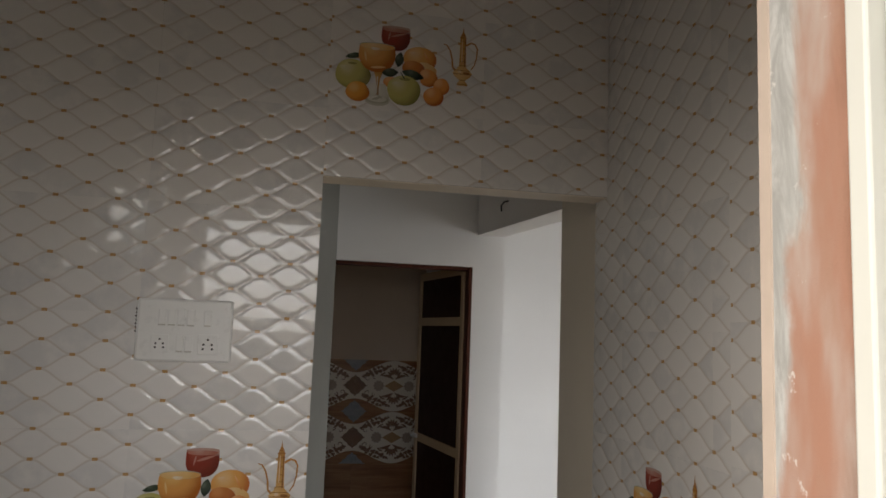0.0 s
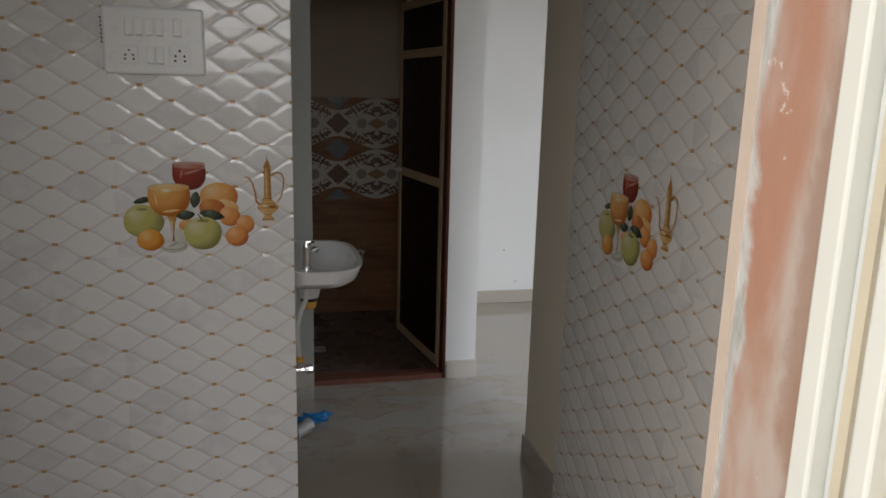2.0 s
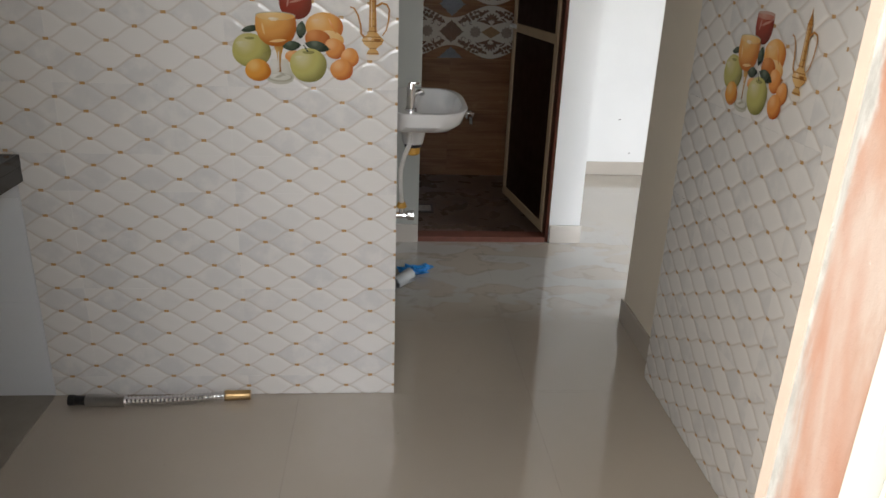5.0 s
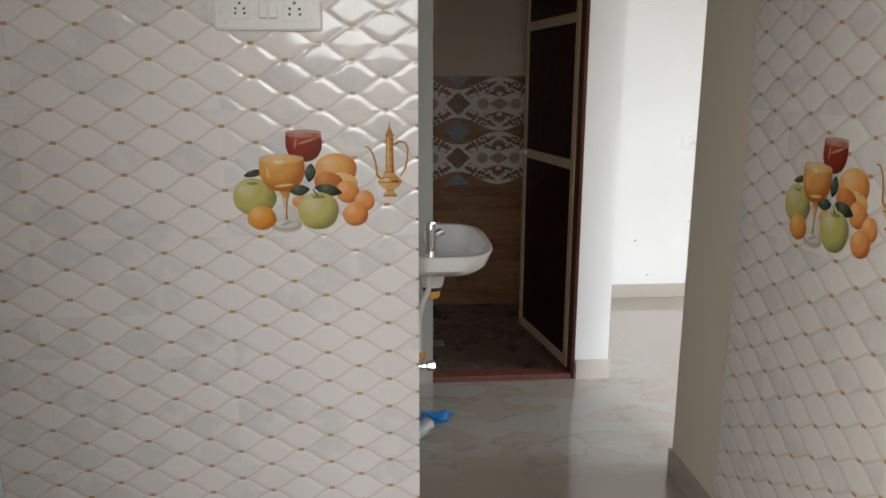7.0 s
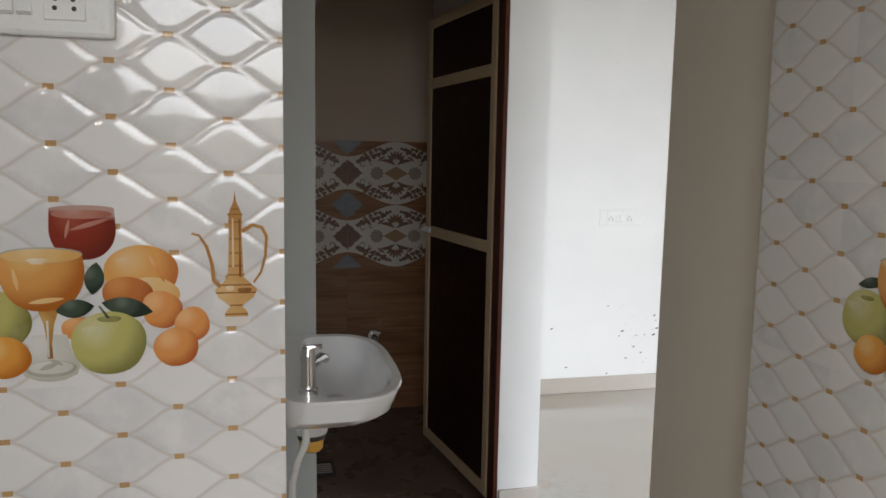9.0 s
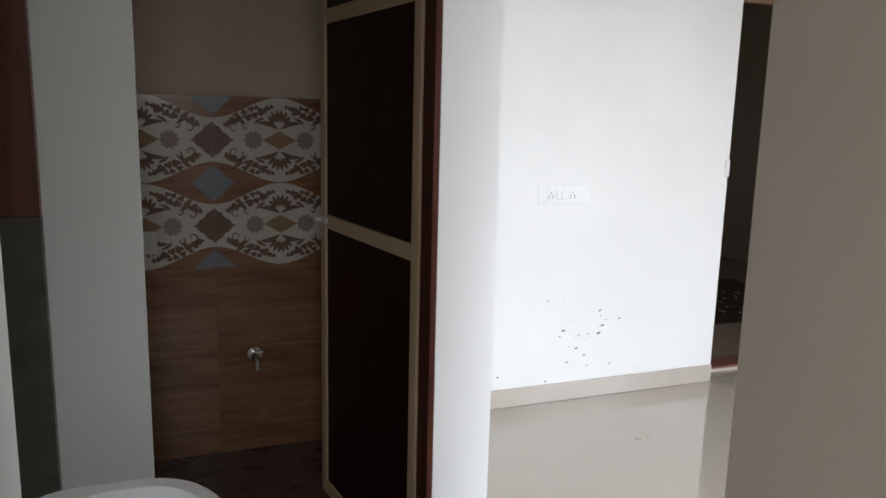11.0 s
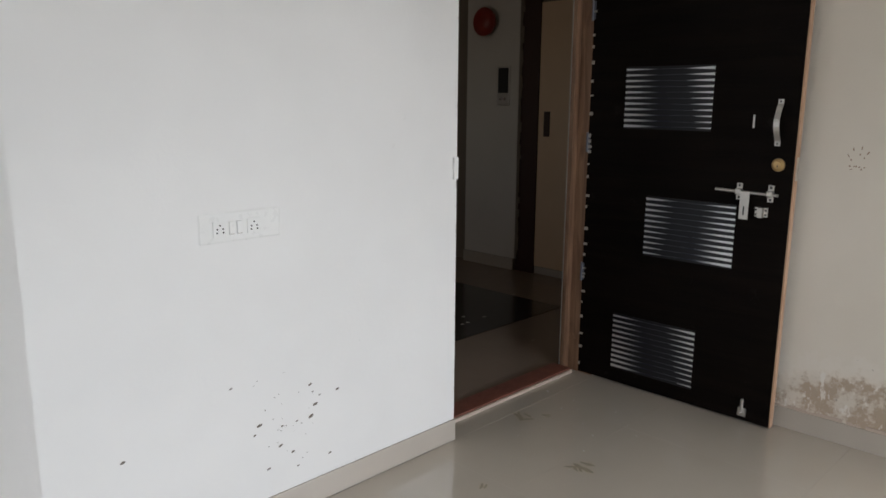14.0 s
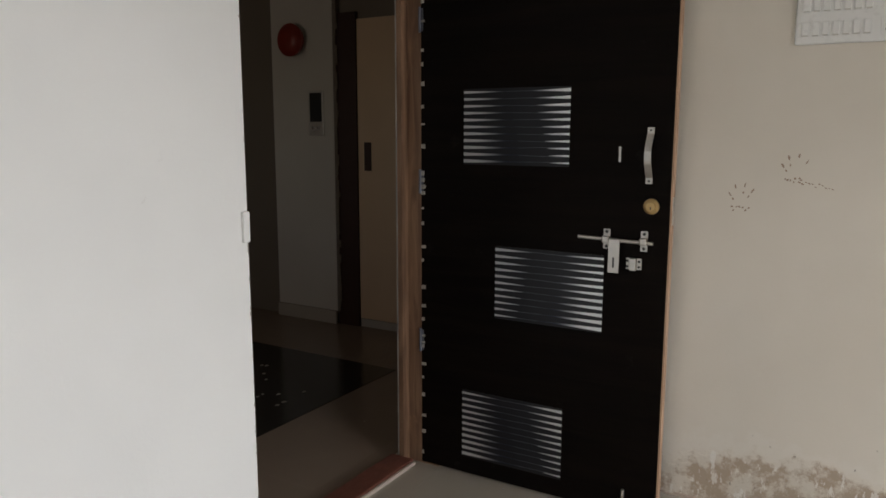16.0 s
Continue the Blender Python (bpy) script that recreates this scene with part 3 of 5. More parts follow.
        o = [(cx + x * math.cos(a) - z * math.sin(a), cz + x * math.sin(a) + z * math.cos(a)) for x, z in o]
        if fits(o):
            slab(bm, o, -0.0136 - 0.000012 * next(lift), -0.0122)

    def vine_leaf(cx, cz, size, a):
        o = []
        for i in range(20):
            w1 = 2 * math.pi * i / 20
            r1 = size * (0.62 + 0.38 * abs(math.cos(1.5 * w1)) ** 1.6 + 0.05 * rng.uniform(-1, 1))
            o.append((cx + r1 * math.cos(w1 + a), cz + 0.86 * r1 * math.sin(w1 + a)))
        if fits(o):
            slab(bm, o, -0.0136 - 0.000012 * next(lift), -0.0122)

    def curl(cx, cz, r0, turn, way):
        pts = []
        for i in range(14):
            k = i / 13
            r1 = r0 * (1 - 0.72 * k)
            pts.append((cx + r1 * math.cos(turn + way * 5.2 * k), -0.0125, cz + r1 * math.sin(turn + way * 5.2 * k)))
        if all(0.003 < p[0] < wide - 0.003 for p in pts):
            tube(bm, pts, [0.0036 - 0.002 * i / 13 for i in range(14)], 5)
    for ex, side_s in ((BW / 2, 1), (BW / 2, -1)):
        for sz in (-1, 1):
            up = sz * math.pi / 2
            for q, far, size in ((0.10, 0.044, 0.052), (0.42, 0.044, 0.048), (0.78, 0.040, 0.042), (1.15, 0.034, 0.034)):
                a = up - side_s * sz * q
                leaf(ex + side_s * 0.004 + far * math.cos(a), mid + sz * 0.052 + far * math.sin(a), size, 0.0078, a, 0.002 * sz * side_s)
            leaf(ex + side_s * 0.045, mid + sz * 0.056, 0.088, 0.0095, side_s * sz * 0.28, 0.010 * sz)
            leaf(ex + side_s * 0.078, mid + sz * 0.076, 0.050, 0.0060, side_s * sz * -0.55, 0.004 * sz)
            for along, off, size in ((0.068, 0.113, 0.021), (0.096, 0.098, 0.017), (0.122, 0.090, 0.019), (0.137, 0.110, 0.015), (0.158, 0.082, 0.019), (0.183, 0.073, 0.021), (0.110, 0.122, 0.014), (0.205, 0.060, 0.014), (0.048, 0.126, 0.014), (0.088, 0.128, 0.012), (0.144, 0.070, 0.011), (0.168, 0.098, 0.012), (0.030, 0.132, 0.011)):
                vine_leaf(ex + side_s * along, mid + sz * off, size, rng.uniform(0, 6.28))
            curl(ex + side_s * 0.176, mid + sz * 0.046, 0.021, up + 0.4 * side_s, -side_s * sz)
            curl(ex + side_s * 0.134, mid + sz * 0.058, 0.013, up + 2.6 * side_s, side_s * sz)
            pts = []
            for i in range(17):
                along = 0.05 + 0.16 * i / 16
                pts.append((ex + side_s * along, -0.0125, mid + sz * (0.112 - 0.30 * (along - 0.05) + 0.008 * math.sin(0.9 * i))))
            pts = [p for p in pts if 0.003 < p[0] < wide - 0.003]
            if len(pts) > 3:
                tube(bm, pts, 0.0016, 5)
    tagged(part("leaves", bm, BATH_MOTIF, t), kind="stuff")
    return t


for row in range(2):
    for col in range(3):
        flower_tile(wall_bath, BX0 + col * BW, 0.804 + row * BH, 0.842)
plank = {}
for row in range(3):
    for col in range(3):
        x0, z0 = BX0 + col * BW, 0.804 - (row + 1) * BH
        w, low = min(BW, 0.842 - x0), max(0.006 - z0, 0)
        if z0 + BH < 0.02:
            continue
        key = (round(w, 3), round(low, 3))
        if key not in plank:
            plank[key] = bpy.data.meshes.new("wood_tile")
            bm = B((0.0002, w - 0.0002, -0.010, 0, low + 0.0002, BH - 0.0002))
            bm.to_mesh(plank[key])
            bm.free()
            plank[key].materials.append(BATH_WOOD)
        ob = new("wood_tile", plank[key])
        ob.parent, ob.location = wall_bath, (x0, 5.384, z0)

tap = thing("bib_tap", "chrome tap on the brown bathroom tile", "tap", (0.531, 5.372, 0.43))
bm = bmesh.new()
tube(bm, [(0, 0, 0), (0, -0.012, 0)], [0.034, 0.030], 20)
part("flange", bm, CHROME, tap, smooth=True)
bm = bmesh.new()
tube(bm, [(0, -0.012, 0), (0, -0.07, 0), (0.002, -0.085, -0.012), (0.004, -0.09, -0.045)], [0.015, 0.015, 0.013, 0.011], 12)
part("spout", bm, CHROME, tap, smooth=True)
part("lever", B((-0.008, 0.030, -0.060, -0.044, 0.015, 0.026), bevel=0.003), CHROME, tap)
box = thing("wall_box", "small white plastic box on the bathroom tile", "box", (0.150, 5.372, 0.915))
part("body", B((-0.028, 0.022, -0.022, 0.0, -0.045, 0.045), bevel=0.004), WHITE_PLASTIC, box)
drain = thing("floor_drain", "dark square floor drain in the bathroom", "drain", (0.20, 4.62, 0.006))
part("cover", B((-0.055, 0.055, -0.075, 0.075, 0, 0.006), bevel=0.002), BLACK, drain)
for i in range(5):
    part("slot", B((-0.04, 0.04, -0.05 + 0.022 * i, -0.042 + 0.022 * i, 0.006, 0.008)), STEEL, drain)


# ---- wash basin ----
def wash_basin():
    """Wall-hung basin with straight sides and a round front, tap in its corner, waste, hose."""
    t = thing("wash_basin", "white ceramic wall-hung basin with a chrome pillar tap", "wash basin", (-0.02, 3.045, 0))
    bm = bmesh.new()
    n = 48

    def ring(x0, x1, halfw, z, power=0.62):
        out = []
        for i in range(n):
            a = 2 * math.pi * (i + 0.5) / n
            c, s = math.cos(a), math.sin(a)
            px = abs(c) ** (power if c > 0 else 0.35) * (1 if c > 0 else -1)
            py = abs(s) ** 0.62 * (1 if s > 0 else -1)
            x = x0 + (x1 - x0) * (0.5 + 0.5 * px)
            out.append(bm.verts.new((x, halfw * py * (1 - 0.12 * max(0, (x - 0.12) / 0.17) ** 2), z)))
        return out
    rows = [ring(0.02, 0.13, 0.05, 0.842), ring(0.0, 0.17, 0.11, 0.852), ring(0.0, 0.232, 0.215, 0.872), ring(0.0, 0.256, 0.258, 0.897), ring(0.0, 0.269, 0.270, 0.932),
            ring(0.0, 0.272, 0.272, 0.939), ring(0.002, 0.269, 0.269, 0.943), ring(0.062, 0.252, 0.245, 0.943, 0.8), ring(0.068, 0.245, 0.236, 0.934, 0.8), ring(0.078, 0.236, 0.205, 0.895, 0.8),
            ring(0.09, 0.205, 0.14, 0.868, 0.9), ring(0.11, 0.17, 0.05, 0.860, 0.9)]
    for r, s in zip(rows, rows[1:]):
        for i in range(n):
            bm.faces.new((r[i], r[(i + 1) % n], s[(i + 1) % n], s[i]))
    bm.faces.new(rows[0][::-1])
    bm.faces.new(rows[-1])
    part("bowl", bm, CERAMIC, t, smooth=True)
    bm = bmesh.new()
    tube(bm, [(0.14, 0, 0.8605), (0.14, 0, 0.8635)], [0.022, 0.020], 18)
    part("waste_ring", bm, CHROME, t, smooth=True)
    bm = bmesh.new()
    tube(bm, [(0.072, -0.08, 0.915), (0.082, -0.08, 0.913)], [0.016, 0.014], 16)
    part("overflow", bm, CHROME, t, smooth=True)
    fx, fy = 0.068, -0.205
    bm = bmesh.new()
    tube(bm, [(fx, fy, 0.930), (fx, fy, 0.950), (fx, fy, 0.953), (fx, fy, 1.018)], [0.019, 0.019, 0.0145, 0.0145], 18)
    tap_body = part("tap_body", bm, CHROME, t, smooth=True)
    bm = bmesh.new()
    tube(bm, [(fx, fy, 0.990), (fx + 0.03, fy + 0.06, 0.996), (fx + 0.04, fy + 0.085, 0.986)], [0.011, 0.010, 0.009], 12)
    part("spout", bm, CHROME, tap_body, smooth=True)
    bm = bmesh.new()
    tube(bm, [(fx, fy, 1.018), (fx, fy, 1.032)], [0.015, 0.012], 16)
    bx(bm, fx - 0.008, fx + 0.028, fy - 0.006, fy + 0.008, 1.030, 1.037, 0.002)
    part("lever", bm, CHROME, tap_body, smooth=True)
    bm = bmesh.new()
    tube(bm, [(0.085, 0, 0.850), (0.085, 0, 0.800), (0.085, 0, 0.785)], [0.050, 0.040, 0.036], 20)
    part("waste_cup", bm, CERAMIC, t, smooth=True)
    bm = bmesh.new()
    tube(bm, [(0.085, 0, 0.787), (0.085, 0, 0.772)], [0.031, 0.031], 16)
    part("nut", bm, BLACK, t, smooth=True)
    bm = bmesh.new()
    tube(bm, [(0.085, 0, 0.772), (0.085, 0, 0.768), (0.085, 0, 0.748), (0.085, 0, 0.742)], [0.026, 0.028, 0.026, 0.019], 14)
    part("tape", bm, YELLOW, t, "yellow taped waste end", smooth=True)
    bm = bmesh.new()
    tube(bm, [(0.070, -0.10, 0.86), (0.068, -0.10, 0.80), (0.052, -0.08, 0.755), (0.040, -0.07, 0.70), (0.040, -0.055, 0.64), (0.046, -0.045, 0.572)], 0.0085, 10)
    part("supply_hose", bm, WHITE_PLASTIC, t, "thin white supply hose", smooth=True)
    return t


wash_basin()


def stop_valve():
    t = thing("stop_valve", "chrome angle stop valve with yellow tape below the basin", "valve", (-0.02, 3.000, 0.52))
    bm = bmesh.new()
    tube(bm, [(0.0, 0, 0), (0.006, 0, 0)], [0.028, 0.026], 18)
    part("flange", bm, CHROME, t, smooth=True)
    bm = bmesh.new()
    tube(bm, [(0.006, 0, 0), (0.05, 0, 0)], 0.012, 14)
    tube(bm, [(0.046, 0, 0), (0.046, 0, 0.030)], 0.011, 14)
    part("body", bm, CHROME, t, smooth=True)
    bm = bmesh.new()
    tube(bm, [(0.05, 0, 0), (0.062, 0, 0), (0.066, 0, 0), (0.092, 0, 0)], [0.010, 0.010, 0.017, 0.020], 8)
    part("knob", bm, CHROME, t, smooth=True)
    bm = bmesh.new()
    tube(bm, [(0.046, 0, 0.030), (0.046, 0, 0.034), (0.046, 0, 0.050)], [0.014, 0.020, 0.014], 12)
    part("tape", bm, YELLOW, t, "yellow thread tape", smooth=True)
    return t


stop_valve()

# ---- litter on the passage floor ----
bag = thing("plastic_bag", "crumpled blue plastic bag on the floor", "plastic bag", (0.115, 3.66, 0))
rng = random.Random(11)
bm = bmesh.new()
bmesh.ops.create_icosphere(bm, subdivisions=3, radius=0.05)
for v in bm.verts:
    k = 0.75 + 0.6 * noise.noise(v.co * 38) + 0.3 * noise.noise(v.co * 90)
    v.co = Vector((v.co.x * k * 1.9, v.co.y * k * 1.1, max(0.001, (v.co.z + 0.05) * 0.45 * k)))
part("film", bm, BLUE_BAG, bag)
cup = thing("plastic_cup", "clear white plastic cup lying on the floor", "cup", (0.045, 3.50, 0))
bm = bmesh.new()
tube(bm, [(-0.03, -0.03, 0.030), (0.01, 0.02, 0.034), (0.04, 0.055, 0.036), (0.012, 0.022, 0.034)], [0.026, 0.030, 0.034, 0.030], 18, cap=False)
part("wall", bm, WHITE_CUP, cup, smooth=True)

# ---- kitchen counter ----
counter = thing("kitchen_counter", "black granite kitchen counter with a thick front edge", "counter", (0, 0, 0))
part("worktop", B((-1.73, -1.115, 1.0, 2.603, 0.800, 0.835), bevel=0.002), GRANITE, counter)
part("front_edge", B((-1.150, -1.116, 1.0, 2.603, 0.752, 0.7995), bevel=0.002), GRANITE, counter)
part("support", B((-1.72, -1.20, 1.0, 1.06, 0.0, 0.799), bevel=0.003), PLAIN_TILE, counter, "white tiled counter support")
# Darker floor strip, as wide as the counter above it.
structure("floor_under_counter", B((-1.72, -1.137, 1.06, 2.604, -0.004, 0.003)), DARK_FLOOR, "darker floor strip under the counter", "floor")
for k in range(3):
    z0 = 0.0 if k == 0 else 0.35 * k
    ob = made("plain_tile", B((-1.72 if k < 2 else -1.72, -1.137, 2.604, 2.612, z0 + 0.0004, min(z0 + 0.3496, 0.798))), PLAIN_TILE, wall_kitchen)


def waste_pipe():
    """Chrome waste pipe with a ribbed middle, lying along the wall."""
    t = thing("waste_pipe", "chrome flexible waste pipe lying on the kitchen floor", "pipe", (-1.07, 2.560, 0))
    bm = bmesh.new()
    tube(bm, [(0.0, -0.01, 0.018), (0.016, -0.010, 0.018), (0.016, -0.01, 0.018), (0.060, -0.014, 0.018)], [0.018, 0.018, 0.0155, 0.0155], 14)
    tube(bm, [(0.0165, -0.0105, 0.018), (0.021, -0.0105, 0.018)], 0.0172, 14)
    part("rubber_end", bm, BLACK, t, smooth=True)
    bm = bmesh.new()
    tube(bm, [(0.058, -0.014, 0.020), (0.185, -0.020, 0.020)], 0.020, 18)
    part("sleeve", bm, STEEL, t, smooth=True)
    bm = bmesh.new()
    pts, rad = [], []
    for i in range(121):
        q = i / 120
        pts.append((0.184 + 0.316 * q, -0.020 + 0.030 * q * q, 0.018))
        rad.append(0.0155 + 0.0022 * math.cos(2 * math.pi * 24 * q))
    tube(bm, pts, rad, 14)
    part("ribbed_hose", bm, CHROME, t, smooth=True)
    bm = bmesh.new()
    tube(bm, [(0.50, 0.010, 0.018), (0.515, 0.011, 0.018), (0.518, 0.011, 0.018), (0.585, 0.014, 0.018)], [0.017, 0.018, 0.0165, 0.0165], 16)
    part("threaded_end", bm, BRASS, t, "brass-tinted threaded end", smooth=True)
    return t


waste_pipe()


# ---- switches ----
def switch_plate(at, w, h, modules, label, group=""):
    """White wall plate; modules: kind and middle (x, z) from the plate's middle."""
    t = thing("switch_plate", label, "switch plate", at, group)
    part("plate", B((-w / 2, w / 2, -0.010, -0.0005, -h / 2, h / 2), bevel=0.007), WHITE_PLASTIC, t)
    for kind, x, z, s in modules:
        if kind == "socket":
            m = part("socket", B((x - 0.024 * s, x + 0.024 * s, -0.013, -0.009, z - 0.025 * s, z + 0.025 * s), bevel=0.0015), WHITE_PLASTIC, t)
            for a, b in ((0.0, 0.012), (-0.010, 0.0), (0.010, 0.0), (-0.011, -0.011), (0.011, -0.011)):
                bm = bmesh.new()
                tube(bm, [(x + a * s, -0.0128, z + b * s), (x + a * s, -0.0142, z + b * s)], 0.0030 * s, 8)
                part("hole", bm, SOCKET_DARK, m)
        else:
            m = part("rocker", B((x - 0.0105 * s, x + 0.0105 * s, -0.015, -0.009, z - 0.024 * s, z + 0.024 * s), bevel=0.002), WHITE_PLASTIC, t)
            # Dark strip laid on as the shadow line at the rocker's lower edge.
            part("shade_line", B((x - 0.009 * s, x + 0.009 * s, -0.0156, -0.0148, z - 0.0225 * s, z - 0.0195 * s)), SWITCH_SHADE, m)
    return t


switch_plate((-0.366, 2.603, 1.652), 0.262, 0.178, [("socket", -0.065, -0.038, 1.0), ("rocker", -0.010, -0.038, 1.0), ("rocker", 0.014, -0.038, 1.0), ("socket", 0.066, -0.038, 1.15),
             ("rocker", -0.062, 0.036, 1.0), ("rocker", -0.036, 0.036, 1.0), ("rocker", -0.010, 0.036, 1.0), ("rocker", 0.016, 0.036, 1.0), ("rocker", 0.062, 0.036, 1.0)],
             "white kitchen switch plate with two sockets and rockers")
marks = thing("tile_marks", "small black marks on the tile beside the switch plate", "marks", (-0.500, 2.6025, 1.675), kind="stuff")
bm = bmesh.new()
for i in range(7):
    z = 0.034 - 0.0105 * i
    slab(bm, [(-0.004 + 0.002 * (i % 2), z), (0.001, z - 0.003), (0.002, z + 0.001 * (i % 3)), (-0.001, z + 0.005)], -0.0006, 0.0012)
part("mark", bm, SOCKET_DARK, marks)
switch_plate((2.034, 5.4755, 1.062), 0.295, 0.100, [("socket", -0.075, -0.004, 1.0), ("rocker", -0.034, -0.004, 0.9), ("rocker", -0.007, -0.004, 0.9), ("socket", 0.045, -0.004, 1.0)],
             "white hall switch plate with two sockets")
board = switch_plate(pose(4.203, 4.02, 1.86, 0, 0, -90), 0.31, 0.245, [("rocker", -0.125 + 0.029 * i, z, 0.95) for z in (0.07, -0.075) for i in range(7)] +
                     [("socket", 0.112, -0.075, 1.1), ("socket", 0.112, 0.07, 1.1)] + [("rocker", -0.125 + 0.029 * i, 0.0, 0.95) for i in range(7)], "large white switch board full of rockers on cream wall")


# ---- entrance door ----
DULL_SILVER = plain("thin_dull_silver_line", (0.16, 0.17, 0.20), 0.35, 0.7)
SMEAR = plain("grey_paint_smear", (0.42, 0.39, 0.35), 0.7, vary=0.3, scale=80)
FLOOR_SMEAR = plain("brown_floor_smear", (0.21, 0.175, 0.12), 0.5, vary=0.3, scale=30)
entry = thing("entrance_frame", "worn brown wooden entrance frame with a red-brown sill", "door frame", (0, 0, 0))
part("jamb", B((4.078, 4.134, 5.630, 5.656, 0.0, 2.118), bevel=0.003), MAIN_FRAME, entry)
part("jamb", B((3.031, 3.082, 5.630, 5.656, 0.0, 2.118), bevel=0.003), MAIN_FRAME, entry)
part("head", B((3.082, 4.078, 5.630, 5.656, 2.07, 2.118), bevel=0.003), MAIN_FRAME, entry)
part("reveal_lining", B((4.120, 4.1335, 5.476, 5.629, 0.0, 2.118), bevel=0.002), MAIN_FRAME, entry)
part("sill", B((3.031, 4.085, 5.585, 5.70, -0.004, 0.026), bevel=0.005), RED_SILL, entry, "chipped red-brown wooden sill")
part("sill_edge", B((3.031, 4.085, 5.573, 5.584, -0.004, 0.016), bevel=0.002), TILE_EDGE, entry, "bare pale edge before the sill")
structure("doorway_floor", B((3.031, 4.134, 5.455, 5.573, -0.006, 0.0005)), FLOOR, "polished beige floor strip in the doorway", "floor")


def tapered_panel(parent, y0, z0, flip):
    """A panel of tapering silver strips that reach in from both ends over a dark foil."""
    w, h, n = 0.449, 0.297, 11
    r9 = random.Random(int(z0 * 100))
    pan = part("grille_panel", B((0, w, -0.0012, 0.001, 0, h)), NAVY, parent, "silver streaked inlay panel", (y0, -0.0005, z0))
    pitch = h / n
    for i in range(n):
        z = h - pitch * (i + 0.5)
        q = i / (n - 1)
        a, b = (w * (0.42 + 0.18 * q), w * (0.34 - 0.18 * q)) if flip else (w * (0.36 - 0.14 * q), w * (0.34 + 0.24 * q))
        ha, hb = (0.0052 + 0.0018 * q, 0.0066 - 0.0030 * q) if flip else (0.0066 - 0.0020 * q, 0.0046 + 0.0026 * q)
        bm = bmesh.new()
        slab(bm, [(0.0, z + ha), (a, z + 0.0004), (a, z - 0.0004), (0.0, z - ha)], -0.0024, -0.0010)
        part("strip", bm, SILVER, pan)
        bm = bmesh.new()
        slab(bm, [(w, z + hb), (w - b, z + 0.0004), (w - b, z - 0.0004), (w, z - hb)], -0.0024, -0.0010)
        part("strip", bm, SILVER, pan)
        tz = r9.uniform(-0.006, 0.006)
        bm = bmesh.new()
        slab(bm, [(0.02, z + tz + 0.0006), (w - 0.02, z - tz + 0.0006), (w - 0.02, z - tz - 0.0006), (0.02, z + tz - 0.0006)], -0.0018, -0.0010)
        part("thin_line", bm, DULL_SILVER, pan)
    return pan


